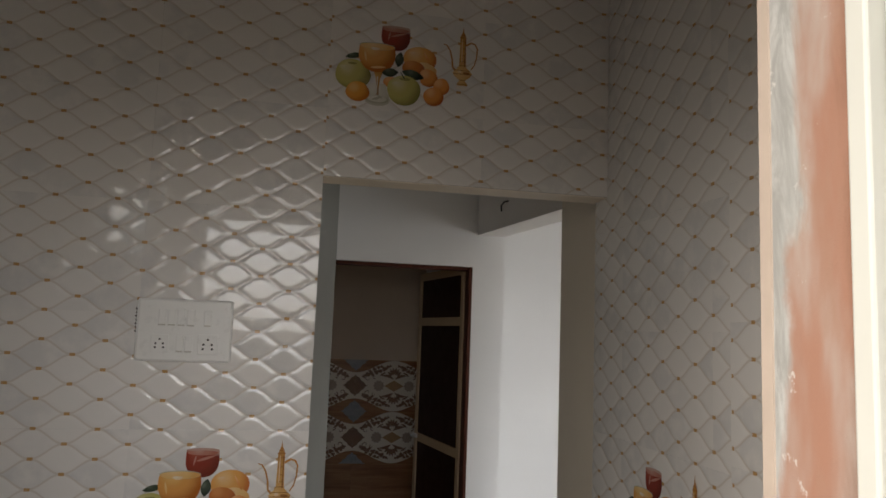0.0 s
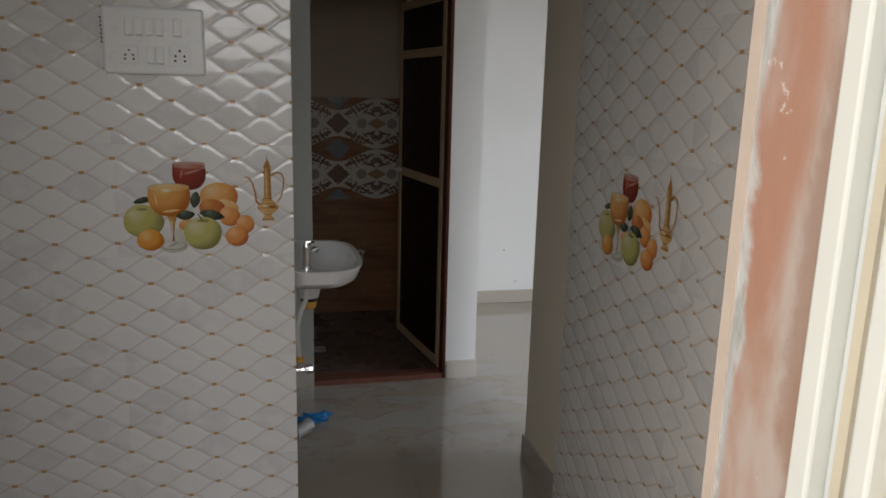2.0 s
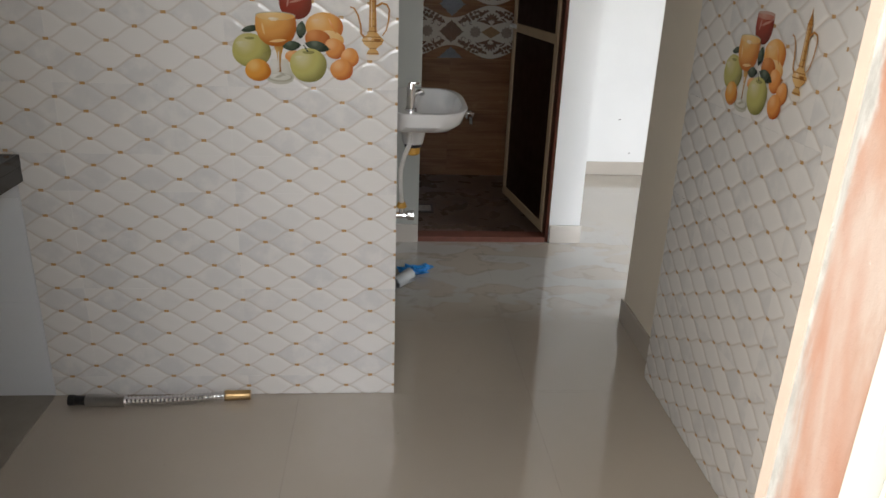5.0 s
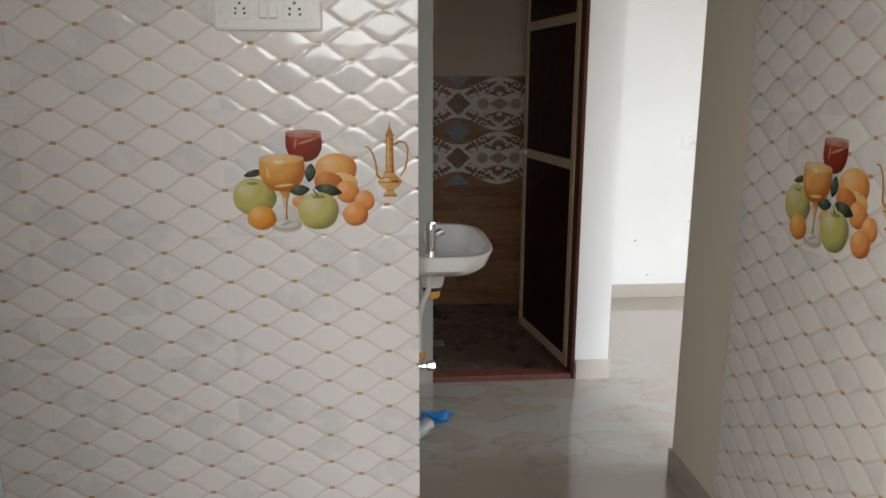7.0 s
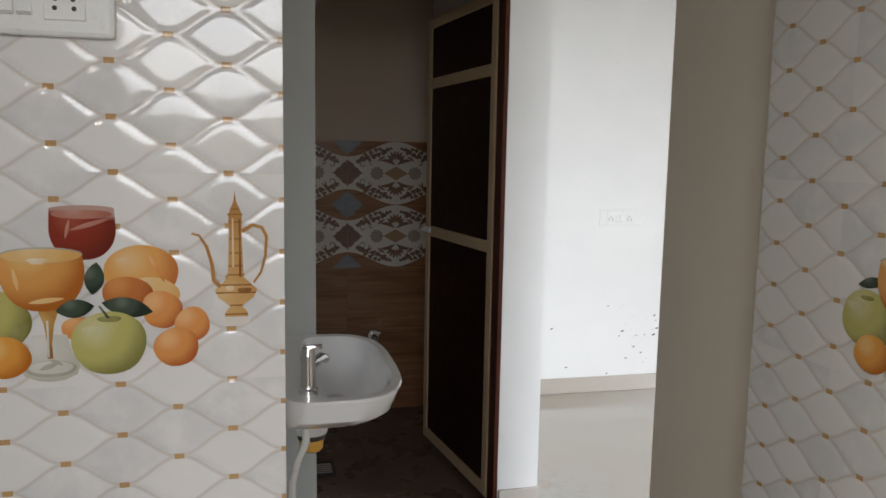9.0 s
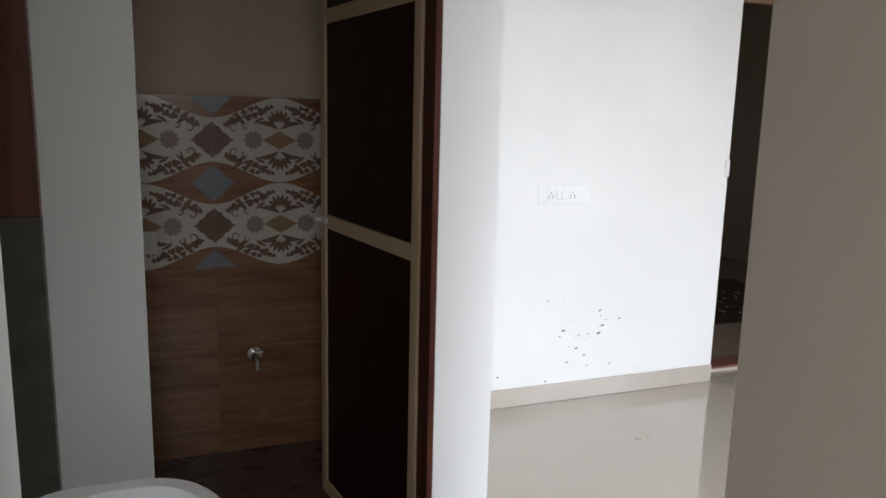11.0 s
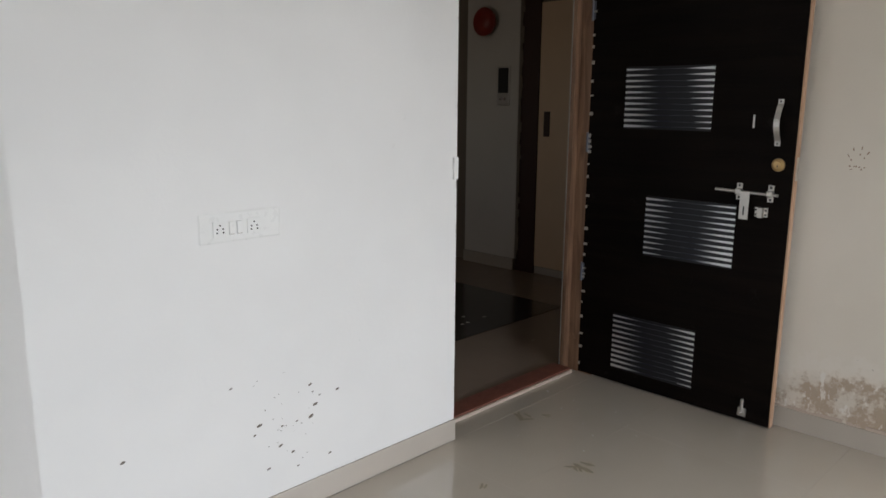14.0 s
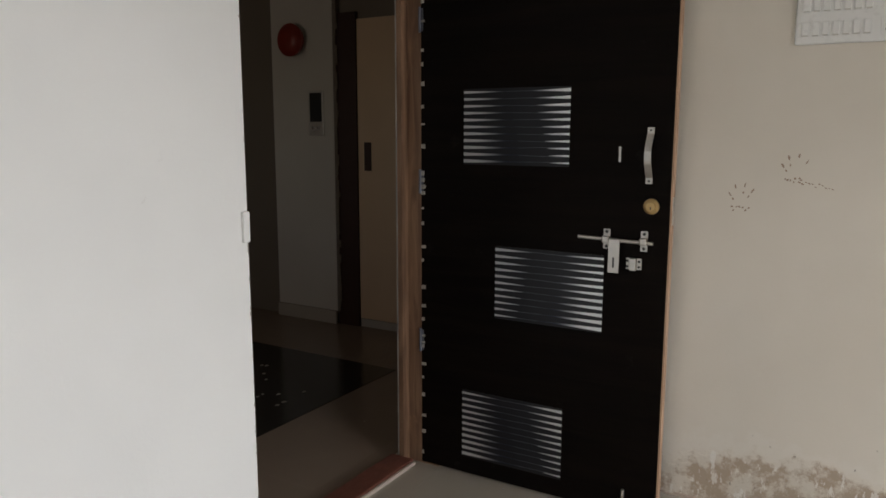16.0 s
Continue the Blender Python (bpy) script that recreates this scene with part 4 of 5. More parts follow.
def entrance_door():
    """Dark leaf standing open at a right angle, built in its own plane: x from the hinge, z up, its room side to -y."""
    t = thing("entrance_door", "dark brown entrance door standing open, silver streaked panels", "door", pose(4.118, 5.562, 0.008, 0, 0, -90))
    w, h = 1.038, 2.085
    part("leaf", B((0.002, w - 0.002, 0.0, 0.034, 0.0, h), bevel=0.0015), MAIN_DOOR, t)
    part("edge_strip", B((w - 0.002, w + 0.004, 0.001, 0.035, 0.0, h)), DOOR_EDGE, t, "raw pinkish wood edge")
    for x0, z0, fl in ((0.207, 1.322, 1), (0.355, 0.702, 0), (0.207, 0.075, 1)):
        tapered_panel(t, x0, z0, fl)
    # bow handle
    bm = bmesh.new()
    pts = [(0.958, -0.004 - 0.034 * math.sin(math.pi * q), 1.290 + 0.158 * q) for q in (i / 10 for i in range(11))]
    for (x, y, z), (x2, y2, z2) in zip(pts, pts[1:]):
        vs = [bm.verts.new(p) for p in ((x - 0.012, y, z), (x + 0.012, y, z), (x + 0.012, y + 0.004, z), (x - 0.012, y + 0.004, z),
                                       (x - 0.012, y2, z2), (x + 0.012, y2, z2), (x + 0.012, y2 + 0.004, z2), (x - 0.012, y2 + 0.004, z2))]
        for f in ((0, 1, 5, 4), (1, 2, 6, 5), (2, 3, 7, 6), (3, 0, 4, 7), (0, 3, 2, 1), (4, 5, 6, 7)):
            bm.faces.new([vs[i] for i in f])
    bx(bm, 0.946, 0.970, -0.005, 0.0, 1.270, 1.292, 0.001)
    bx(bm, 0.946, 0.970, -0.005, 0.0, 1.446, 1.468, 0.001)
    handle = part("handle", bm, STEEL, t, "bowed steel pull handle")
    for z in (1.280, 1.458):
        bm = bmesh.new()
        tube(bm, [(0.958, -0.005, z), (0.958, -0.0065, z)], 0.004, 8)
        part("screw", bm, SOCKET_DARK, handle)
    # night latch cylinder
    bm = bmesh.new()
    tube(bm, [(0.970, 0, 1.190), (0.970, -0.006, 1.190), (0.970, -0.010, 1.190)], [0.029, 0.028, 0.022], 24)
    lock = part("lock_cylinder", bm, BRASS, t, "brass night latch cylinder", smooth=True)
    bm = bmesh.new()
    tube(bm, [(0.970, -0.010, 1.190), (0.970, -0.013, 1.190)], [0.017, 0.016], 20)
    part("plug", bm, BRASS, lock, smooth=True)
    part("keyhole", B((0.968, 0.972, -0.0138, -0.0128, 1.180, 1.190)), SOCKET_DARK, lock)
    # sliding bolt with hasp
    bm = bmesh.new()
    tube(bm, [(0.706, -0.014, 1.066), (0.986, -0.014, 1.058)], 0.0068, 12)
    bolt = part("bolt_rod", bm, STEEL, t, "steel sliding door bolt", smooth=True)
    for x in (0.812, 0.950):
        bm = bx(bmesh.new(), x - 0.013, x + 0.013, -0.003, 0.0, 1.026, 1.100, 0.001)
        bx(bm, x - 0.014, x + 0.014, -0.024, -0.002, 1.050, 1.076, 0.005)
        br = part("bracket", bm, STEEL, bolt)
        for z in (1.036, 1.090):
            bm = bmesh.new()
            tube(bm, [(x, -0.003, z), (x, -0.0045, z)], 0.006, 10)
            part("screw", bm, SOCKET_DARK, br)
    bm = bx(bmesh.new(), 0.826, 0.868, -0.027, -0.022, 0.942, 1.066, 0.002)
    part("hasp", bm, STEEL, bolt)
    part("hasp_slot", B((0.844, 0.850, -0.0285, -0.0262, 0.962, 1.000)), SOCKET_DARK, bolt)
    bm = bx(bmesh.new(), 0.888, 0.945, -0.004, 0.0, 0.958, 1.000, 0.001)
    bx(bm, 0.903, 0.928, -0.020, -0.004, 0.955, 1.000, 0.003)
    staple = part("staple", bm, STEEL, t, "steel staple wrapped in torn film")
    for x in (0.893, 0.936):
        for z in (0.968, 0.988):
            bm = bmesh.new()
            tube(bm, [(x, -0.004, z), (x, -0.006, z)], 0.005, 8)
            part("screw", bm, SOCKET_DARK, staple)
    part("peep_strip", B((0.845, 0.853, -0.002, 0.0, 1.345, 1.400)), STEEL, t, "small steel strip")
    # lock face on the edge and lower tower bolt
    part("lock_face", B((w + 0.004, w + 0.006, 0.006, 0.030, 1.125, 1.225)), STEEL, t, "steel mortise lock face")
    bm = bmesh.new()
    tube(bm, [(0.912, -0.010, 0.105), (0.912, -0.010, 0.06)], 0.007, 10)
    bx(bm, 0.893, 0.932, -0.010, 0.0, 0.02, 0.062, 0.004)
    tube(bm, [(0.912, -0.006, 0.045), (0.906, -0.030, 0.040)], 0.006, 8)
    part("foot_bolt", bm, STEEL, t, "steel foot bolt", smooth=True)
    # hinges and scraps of film along the hinge side
    for z in (0.56, 1.245, 1.90):
        bm = bmesh.new()
        bx(bm, 0.002, 0.014, -0.003, 0.0, z - 0.045, z + 0.045, 0.001)
        tube(bm, [(0.0, -0.006, z - 0.05), (0.0, -0.006, z + 0.05)], 0.006, 10)
        part("hinge", bm, DULL_SILVER, t, "paint-smeared steel hinge", smooth=True)
    r = random.Random(3)
    marks_at = [0.05 + i * 0.083 + r.uniform(-0.022, 0.022) for i in range(25)] + [1.19, 1.215, 1.245, 1.27, 0.545, 0.575, 1.89]
    for z in marks_at:
        a, b, c = r.uniform(0.010, 0.024), r.uniform(0.009, 0.018), r.uniform(-0.002, 0.002)
        bm = bmesh.new()
        slab(bm, [(0.003, z), (0.003 + a * 0.5, z + c), (0.003 + a, z + c), (0.003 + a * 0.9, z + b * 0.5), (0.003 + a, z + b), (0.004, z + b * 0.9)], -0.0032, 0.0)
        part("paint_smear", bm, SMEAR, t)
    return t


entrance_door()

strike = thing("strike_box", "white painted lock box at the wall's edge", "lock keep", (3.012, 5.466, 1.187))
part("plate", B((-0.006, 0.019, -0.008, 0.012, -0.045, 0.045), bevel=0.003), WHITE_PLASTIC, strike)
# chipped plaster along the doorway's edge
r = random.Random(8)
chips = thing("plaster_chips", "chipped dark plaster along the doorway edge", "chips", (3.03, 5.468, 0), kind="stuff")
bm = bmesh.new()
for i in range(34):
    z = r.uniform(0.1, 2.1)
    a, b = r.uniform(0.002, 0.006), r.uniform(0.01, 0.05)
    slab(bm, [(0.001, z), (0.001 - a, z + b * 0.4), (0.001, z + b)], -0.0012, 0.001)
part("chip", bm, CHIP, chips)

# scuffs low on the white wall
SCUFFS = ((1.97, 0.53), (2.28, 0.46), (2.29, 0.43), (2.32, 0.41), (2.30, 0.38), (2.28, 0.34), (2.40, 0.41), (2.22, 0.34), (2.16, 0.34), (2.07, 0.37), (2.05, 0.34),
          (2.15, 0.27), (2.20, 0.23), (2.10, 0.20), (2.22, 0.17), (1.71, 0.16), (1.98, 0.11), (1.61, 0.40), (2.36, 0.17))
marks = thing("wall_scuffs", "small dark scuff marks low on the white wall", "scuffs", (0, 5.4665, 0), kind="stuff")
bm = bmesh.new()
for i, (x, z) in enumerate(SCUFFS):
    s = 0.010 if i in (4, 5, 9) else r.uniform(0.004, 0.008)
    e = r.uniform(0.4, 0.7)
    slab(bm, [(x + s * math.cos(q) + 0.5 * s * math.sin(q), z + s * e * math.sin(q) * r.uniform(0.7, 1.2)) for q in (2 * math.pi * j / 9 for j in range(9))], -0.0006, 0.0003)
for i in range(26):
    x, z, s = r.gauss(2.22, 0.10), r.gauss(0.36, 0.09), r.uniform(0.0012, 0.003)
    if 0.12 < z < 0.6:
        slab(bm, [(x - s, z), (x, z - s * 0.6), (x + s, z), (x, z + s * 0.7)], -0.0006, 0.0003)
part("scuff", bm, CHIP, marks)


def hand_smudges(name, y0, z0, s, seed, trail=0.0):
    """Faint brown hand print on the cream wall: finger tips in an arc, knuckle dabs, the heel of the hand, a smear."""
    rr = random.Random(seed)
    t = thing(name, "faint brown hand print on the cream wall", "stain", pose(4.2046, y0, z0, 0, 0, -90), kind="stuff")
    bm = bmesh.new()

    def dab(x, z, a, b, lean):
        slab(bm, [(x + (a * math.cos(q) * math.cos(lean) - b * math.sin(q) * math.sin(lean)) * rr.uniform(0.8, 1.2),
                   z + (a * math.cos(q) * math.sin(lean) + b * math.sin(q) * math.cos(lean)) * rr.uniform(0.85, 1.15)) for q in (2 * math.pi * k / 10 for k in range(10))], -0.0006, 0.0002)
    for i, far in enumerate((0.060, 0.078, 0.084, 0.074)):
        lean = radians(34 - 22 * i)
        for d, b in ((far, 0.0085), (far * 0.68, 0.0045)):
            if d == far or rr.random() < 0.7:
                dab(-d * math.sin(lean) * s, d * math.cos(lean) * s, rr.uniform(0.0020, 0.0034), b * s, lean)
    for i in range(7):
        dab((-0.026 + 0.009 * i + rr.uniform(-0.004, 0.004)) * s, rr.uniform(-0.006, 0.010) * s, rr.uniform(0.002, 0.005), rr.uniform(0.002, 0.004), rr.uniform(-0.6, 0.6))
    for i in range(int(trail / 0.010)):
        dab(0.02 + 0.010 * i, -0.002 - 0.0022 * i + rr.uniform(-0.007, 0.007), rr.uniform(0.003, 0.006), rr.uniform(0.0012, 0.003), -0.4)
    part("smear", bm, SMUDGE, t)


SMUDGE = plain("brown_finger_dirt", (0.37, 0.27, 0.20), 0.8, vary=0.25, scale=40)
hand_smudges("smudge", 4.150, 1.300, 1.0, 2, 0.11)
hand_smudges("smudge", 4.312, 1.198, 1.0, 4)

# dried brown smears on the hall floor
for x, y, s, seed in ((3.22, 4.92, 0.07, 1), (2.75, 4.76, 0.07, 2), (3.43, 5.40, 0.05, 3), (2.2, 4.96, 0.045, 4), (3.52, 5.33, 0.03, 7), (2.82, 5.1, 0.025, 9), (0.65, 3.31, 0.012, 5), (2.55, 4.5, 0.03, 6), (3.0, 4.62, 0.03, 8)):
    rr = random.Random(seed)
    st = thing("floor_smear", "dried brown smear on the polished floor", "stain", (x, y, 0.0004), kind="stuff")
    bm = bmesh.new()
    for i in range(5):
        cx, cy, q0, l = rr.uniform(-s, s) * 0.7, rr.uniform(-s, s) * 0.7, rr.uniform(0, 3), rr.uniform(0.3, 0.8) * s
        vs = []
        for j in range(14):
            a = 2 * math.pi * j / 14
            px, py = l * math.cos(a) * rr.uniform(0.75, 1.2), 0.28 * l * math.sin(a) * rr.uniform(0.6, 1.4)
            vs.append(bm.verts.new((cx + px * math.cos(q0) - py * math.sin(q0), cy + px * math.sin(q0) + py * math.cos(q0), 0.0001 * i)))
        bm.faces.new(vs)
    part("smear", bm, FLOOR_SMEAR, st)

# raw plaster left standing on the skirting of the damp wall
rr = random.Random(12)
bm = bmesh.new()
y = 3.3
while y < 5.40:
    step = rr.uniform(0.012, 0.05)
    if rr.random() < 0.85:
        bx(bm, 4.193 + rr.uniform(0, 0.005), 4.2045, y, min(y + step, 5.42), 0.0955, 0.099 + rr.uniform(0, 0.011), 0.0)
    y += step
structure("trim", bm, TILE_EDGE, "ragged pale plaster edge on the skirting", "trim")

# crumbs by the entrance
crumbs = thing("plaster_crumbs", "pale plaster crumbs scattered on the floor by the door", "debris", (3.7, 5.2, 0.0005), kind="stuff")
bm = bmesh.new()
for i in range(20):
    x, y, s = rr.uniform(-0.55, 0.45), rr.uniform(-0.45, 0.33), rr.uniform(0.002, 0.0055)
    bx(bm, x, x + s, y, y + s * rr.uniform(0.6, 1.4), 0.0, s * 0.5, 0.0)
part("crumb", bm, SMEAR, crumbs)

# ---- lobby ----
structure("lobby_inlay", B((3.10, 5.13, 6.39, 7.62, -0.003, 0.003)), GRANITE, "black granite floor inlay with pale drips", "floor")
drips = thing("paint_drips", "pale dried drips on the black granite", "drips", (0, 0, 0.003), kind="stuff")
bm = bmesh.new()
for i in range(26):
    x, y, s = r.uniform(3.7, 4.8), r.uniform(6.45, 7.2), r.uniform(0.006, 0.02)
    a = [bm.verts.new((x + s * math.cos(q), y + s * r.uniform(0.6, 1.0) * math.sin(q), 0.0008)) for q in (2 * math.pi * j / 9 for j in range(9))]
    bm.faces.new(a)
part("drip", bm, SMEAR, drips)


def lift_front():
    """Lift opening in the lobby's far wall: white pier, dark frame, cream door with a slot handle."""
    t = thing("lift", "cream lift door in a dark frame beside a white pier", "lift", (5.879, 0, 0))
    part("pier", B((-0.05, 0.0, 7.404, 7.996, 0.101, 2.99), bevel=0.004), PIER, t, "chipped white lift pier")
    part("frame", B((-0.035, 0.0, 7.208, 7.402, 0.0, 2.3), bevel=0.004), LIFT_FRAME, t)
    rng = random.Random(8)
    bm = bmesh.new()
    z = 0.101
    while z < 2.9:
        h = rng.uniform(0.03, 0.09)
        bx(bm, -0.046, -0.004, 7.372 + rng.uniform(-0.010, 0.012), 7.404, z, z + h, 0.0)
        z += h
    part("broken_edge", bm, RAW_RENDER, t, "raw grey-brown render at the pier's edge")
    door = part("lift_door", B((-0.022, 0.0, 6.45, 7.205, 0.065, 2.25), bevel=0.003), LIFT_DOOR, t, "cream painted lift door")
    part("slot_handle", B((-0.030, -0.020, 7.087, 7.146, 1.176, 1.381), bevel=0.002), LIFT_FRAME, door, "dark recessed slot handle")
    for i in range(13):
        part("vent_slot", B((-0.0245, -0.021, 6.768, 6.796, 1.42 + i * 0.047, 1.444 + i * 0.047)), BLACK, door)
    return t


lift_front()
panel = thing("lift_call_panel", "black lift call panel on the white pier", "call panel", (5.829, 7.562, 1.591))
part("plate", B((-0.012, 0.0, -0.070, 0.070, -0.165, 0.165), bevel=0.003), STEEL, panel)
part("screen", B((-0.016, -0.011, -0.055, 0.055, -0.06, 0.15), bevel=0.002), BLACK, panel)
for dy in (-0.02, 0.025):
    bm = bmesh.new()
    tube(bm, [(-0.011, dy, -0.11), (-0.017, dy, -0.11)], 0.014, 12)
    part("button", bm, CHROME, panel, smooth=True)
alarm = thing("fire_alarm", "round red fire alarm sounder on the white pier", "alarm", (5.829, 7.758, 2.128))
bm = bmesh.new()
tube(bm, [(0, 0, 0), (-0.03, 0, 0)], [0.075, 0.075], 24)
part("base", bm, BLACK, alarm, smooth=True)
bm = bmesh.new()
tube(bm, [(-0.03, 0, 0), (-0.06, 0, 0), (-0.09, 0, 0), (-0.10, 0, 0)], [0.115, 0.12, 0.09, 0.04], 28)
part("dome", bm, RED_LAMP, alarm, "red plastic dome", smooth=True)

# ---- balcony sliding frame ----
slide = thing("sliding_frame", "white balcony sliding-door frame with ribbed tracks", "door frame", (0, 0, 0))
for i, (y0, y1, x0) in enumerate(((0.838, 0.861, 0.346), (0.800, 0.837, 0.362), (0.778, 0.799, 0.344), (0.735, 0.777, 0.362), (0.715, 0.734, 0.344), (0.60, 0.714, 0.362))):
    part("track", B((x0, 0.40, y0, y1, 0.0, 2.45), bevel=0.003), (UPVC, TRACK_GREY, UPVC, TRACK_BEIGE, UPVC, TRACK_BEIGE)[i], slide)
part("brush_seal", B((0.354, 0.361, 0.812, 0.822, 0.0, 2.45)), RUBBER, slide, "beige brush seal")
part("brush_seal", B((0.354, 0.361, 0.750, 0.760, 0.0, 2.45)), RUBBER, slide)
structure("wall_balcony_cheek", B((0.401, 1.06, 0.60, 0.861, 0, H)), CONCRETE, "grey rendered wall beside the sliding frame", "wall")

# loose wire hook under the beam
hook = thing("ceiling_wire", "short loose wire end poking from the beam", "wire", (0.915, 3.70, 2.29))
bm = bmesh.new()
tube(bm, [(0.0, 0, 0.02), (-0.02, 0, 0.015), (-0.035, 0.0, -0.005), (-0.03, 0.01, -0.030)], 0.004, 8)
part("wire", bm, BLACK, hook, smooth=True)

# ---- printed still life on the tiles ----
GREEN = shaded("printed_green_apple", (0.62, 0.58, 0.30), (0.50, 0.46, 0.15), (0.20, 0.19, 0.055), 0.052)
ORANGE = shaded("printed_orange", (0.80, 0.52, 0.24), (0.74, 0.37, 0.10), (0.50, 0.15, 0.03), 0.048)
SMALL_ORANGE = shaded("printed_small_orange", (0.80, 0.50, 0.18), (0.74, 0.34, 0.06), (0.48, 0.15, 0.02), 0.033)
APRICOT = shaded("printed_apricot", (0.80, 0.44, 0.20), (0.72, 0.30, 0.08), (0.42, 0.10, 0.02), 0.032)
DEEP_APRICOT = shaded("printed_deep_apricot", (0.66, 0.28, 0.09), (0.52, 0.17, 0.04), (0.36, 0.09, 0.02), 0.036)
JUICE = shaded("printed_orange_juice", (0.76, 0.47, 0.17), (0.70, 0.34, 0.09), (0.42, 0.13, 0.02), 0.052)
STEM = shaded("printed_amber_stem", (0.62, 0.38, 0.12), (0.46, 0.24, 0.06), (0.30, 0.14, 0.04), 0.03)
WINE = shaded("printed_red_wine", (0.34, 0.075, 0.045), (0.25, 0.035, 0.02), (0.15, 0.022, 0.012), 0.045, (0.50, 0.33, 0.28), 0.016)
WINE_SHEEN = shaded("printed_wine_sheen", (0.52, 0.30, 0.25), (0.46, 0.20, 0.15), (0.40, 0.14, 0.10), 0.03)
LEAF = shaded("printed_leaf", (0.12, 0.15, 0.11), (0.055, 0.075, 0.05), (0.018, 0.028, 0.018), 0.02)
GLASS_INK = shaded("printed_clear_glass", (0.74, 0.73, 0.68), (0.64, 0.63, 0.56), (0.52, 0.51, 0.43), 0.04)
GLASS_RIM = shaded("printed_glass_outline", (0.50, 0.50, 0.43), (0.44, 0.43, 0.35), (0.36, 0.35, 0.27), 0.04)
APPLE_SHADE = shaded("printed_apple_shade", (0.36, 0.34, 0.13), (0.28, 0.26, 0.09), (0.20, 0.18, 0.06), 0.02)
JUICE_TOP = shaded("printed_juice_surface", (0.80, 0.58, 0.30), (0.76, 0.50, 0.21), (0.68, 0.38, 0.12), 0.04)
GLINT = shaded("printed_glint", (0.80, 0.73, 0.60), (0.78, 0.64, 0.44), (0.74, 0.55, 0.33), 0.012)
APPLE_LIGHT = shaded("printed_apple_light", (0.66, 0.63, 0.40), (0.61, 0.58, 0.32), (0.58, 0.54, 0.27), 0.016)
ORANGE_LIGHT = shaded("printed_orange_light", (0.80, 0.57, 0.33), (0.79, 0.51, 0.24), (0.76, 0.44, 0.17), 0.02)
PALE_GOLD = shaded("printed_pale_gold", (0.80, 0.66, 0.46), (0.76, 0.58, 0.36), (0.72, 0.52, 0.30), 0.02)
SHEEN = shaded("printed_gold_reflection", (0.76, 0.70, 0.62), (0.77, 0.72, 0.66), (0.78, 0.74, 0.70), 0.02)
EWER_DARK = shaded("printed_dark_gold", (0.34, 0.16, 0.045), (0.28, 0.12, 0.03), (0.22, 0.09, 0.025), 0.02)
EWER = shaded("printed_gold_ewer", (0.74, 0.50, 0.23), (0.58, 0.32, 0.10), (0.44, 0.21, 0.055), 0.09, skin=0.8)


def blob(cx, cz, rx, rz, wob=0.03, n=36, seed=0):
    return [(rx * math.cos(a) * (1 + wob * math.sin(3 * a + seed)), rz * math.sin(a) * (1 + wob * math.cos(2 * a + seed))) for a in (2 * math.pi * i / n for i in range(n))]


def leaf_outline(l, w, a):
    o = [(l * (q - 0.5), w * math.sin(math.pi * q) ** 0.8) for q in (i / 10 for i in range(11))] + [(l * (q - 0.5), -w * math.sin(math.pi * q) ** 0.8) for q in (1 - i / 10 for i in range(1, 10))]
    c, s = math.cos(a), math.sin(a)
    return [(x * c - z * s, x * s + z * c) for x, z in o]


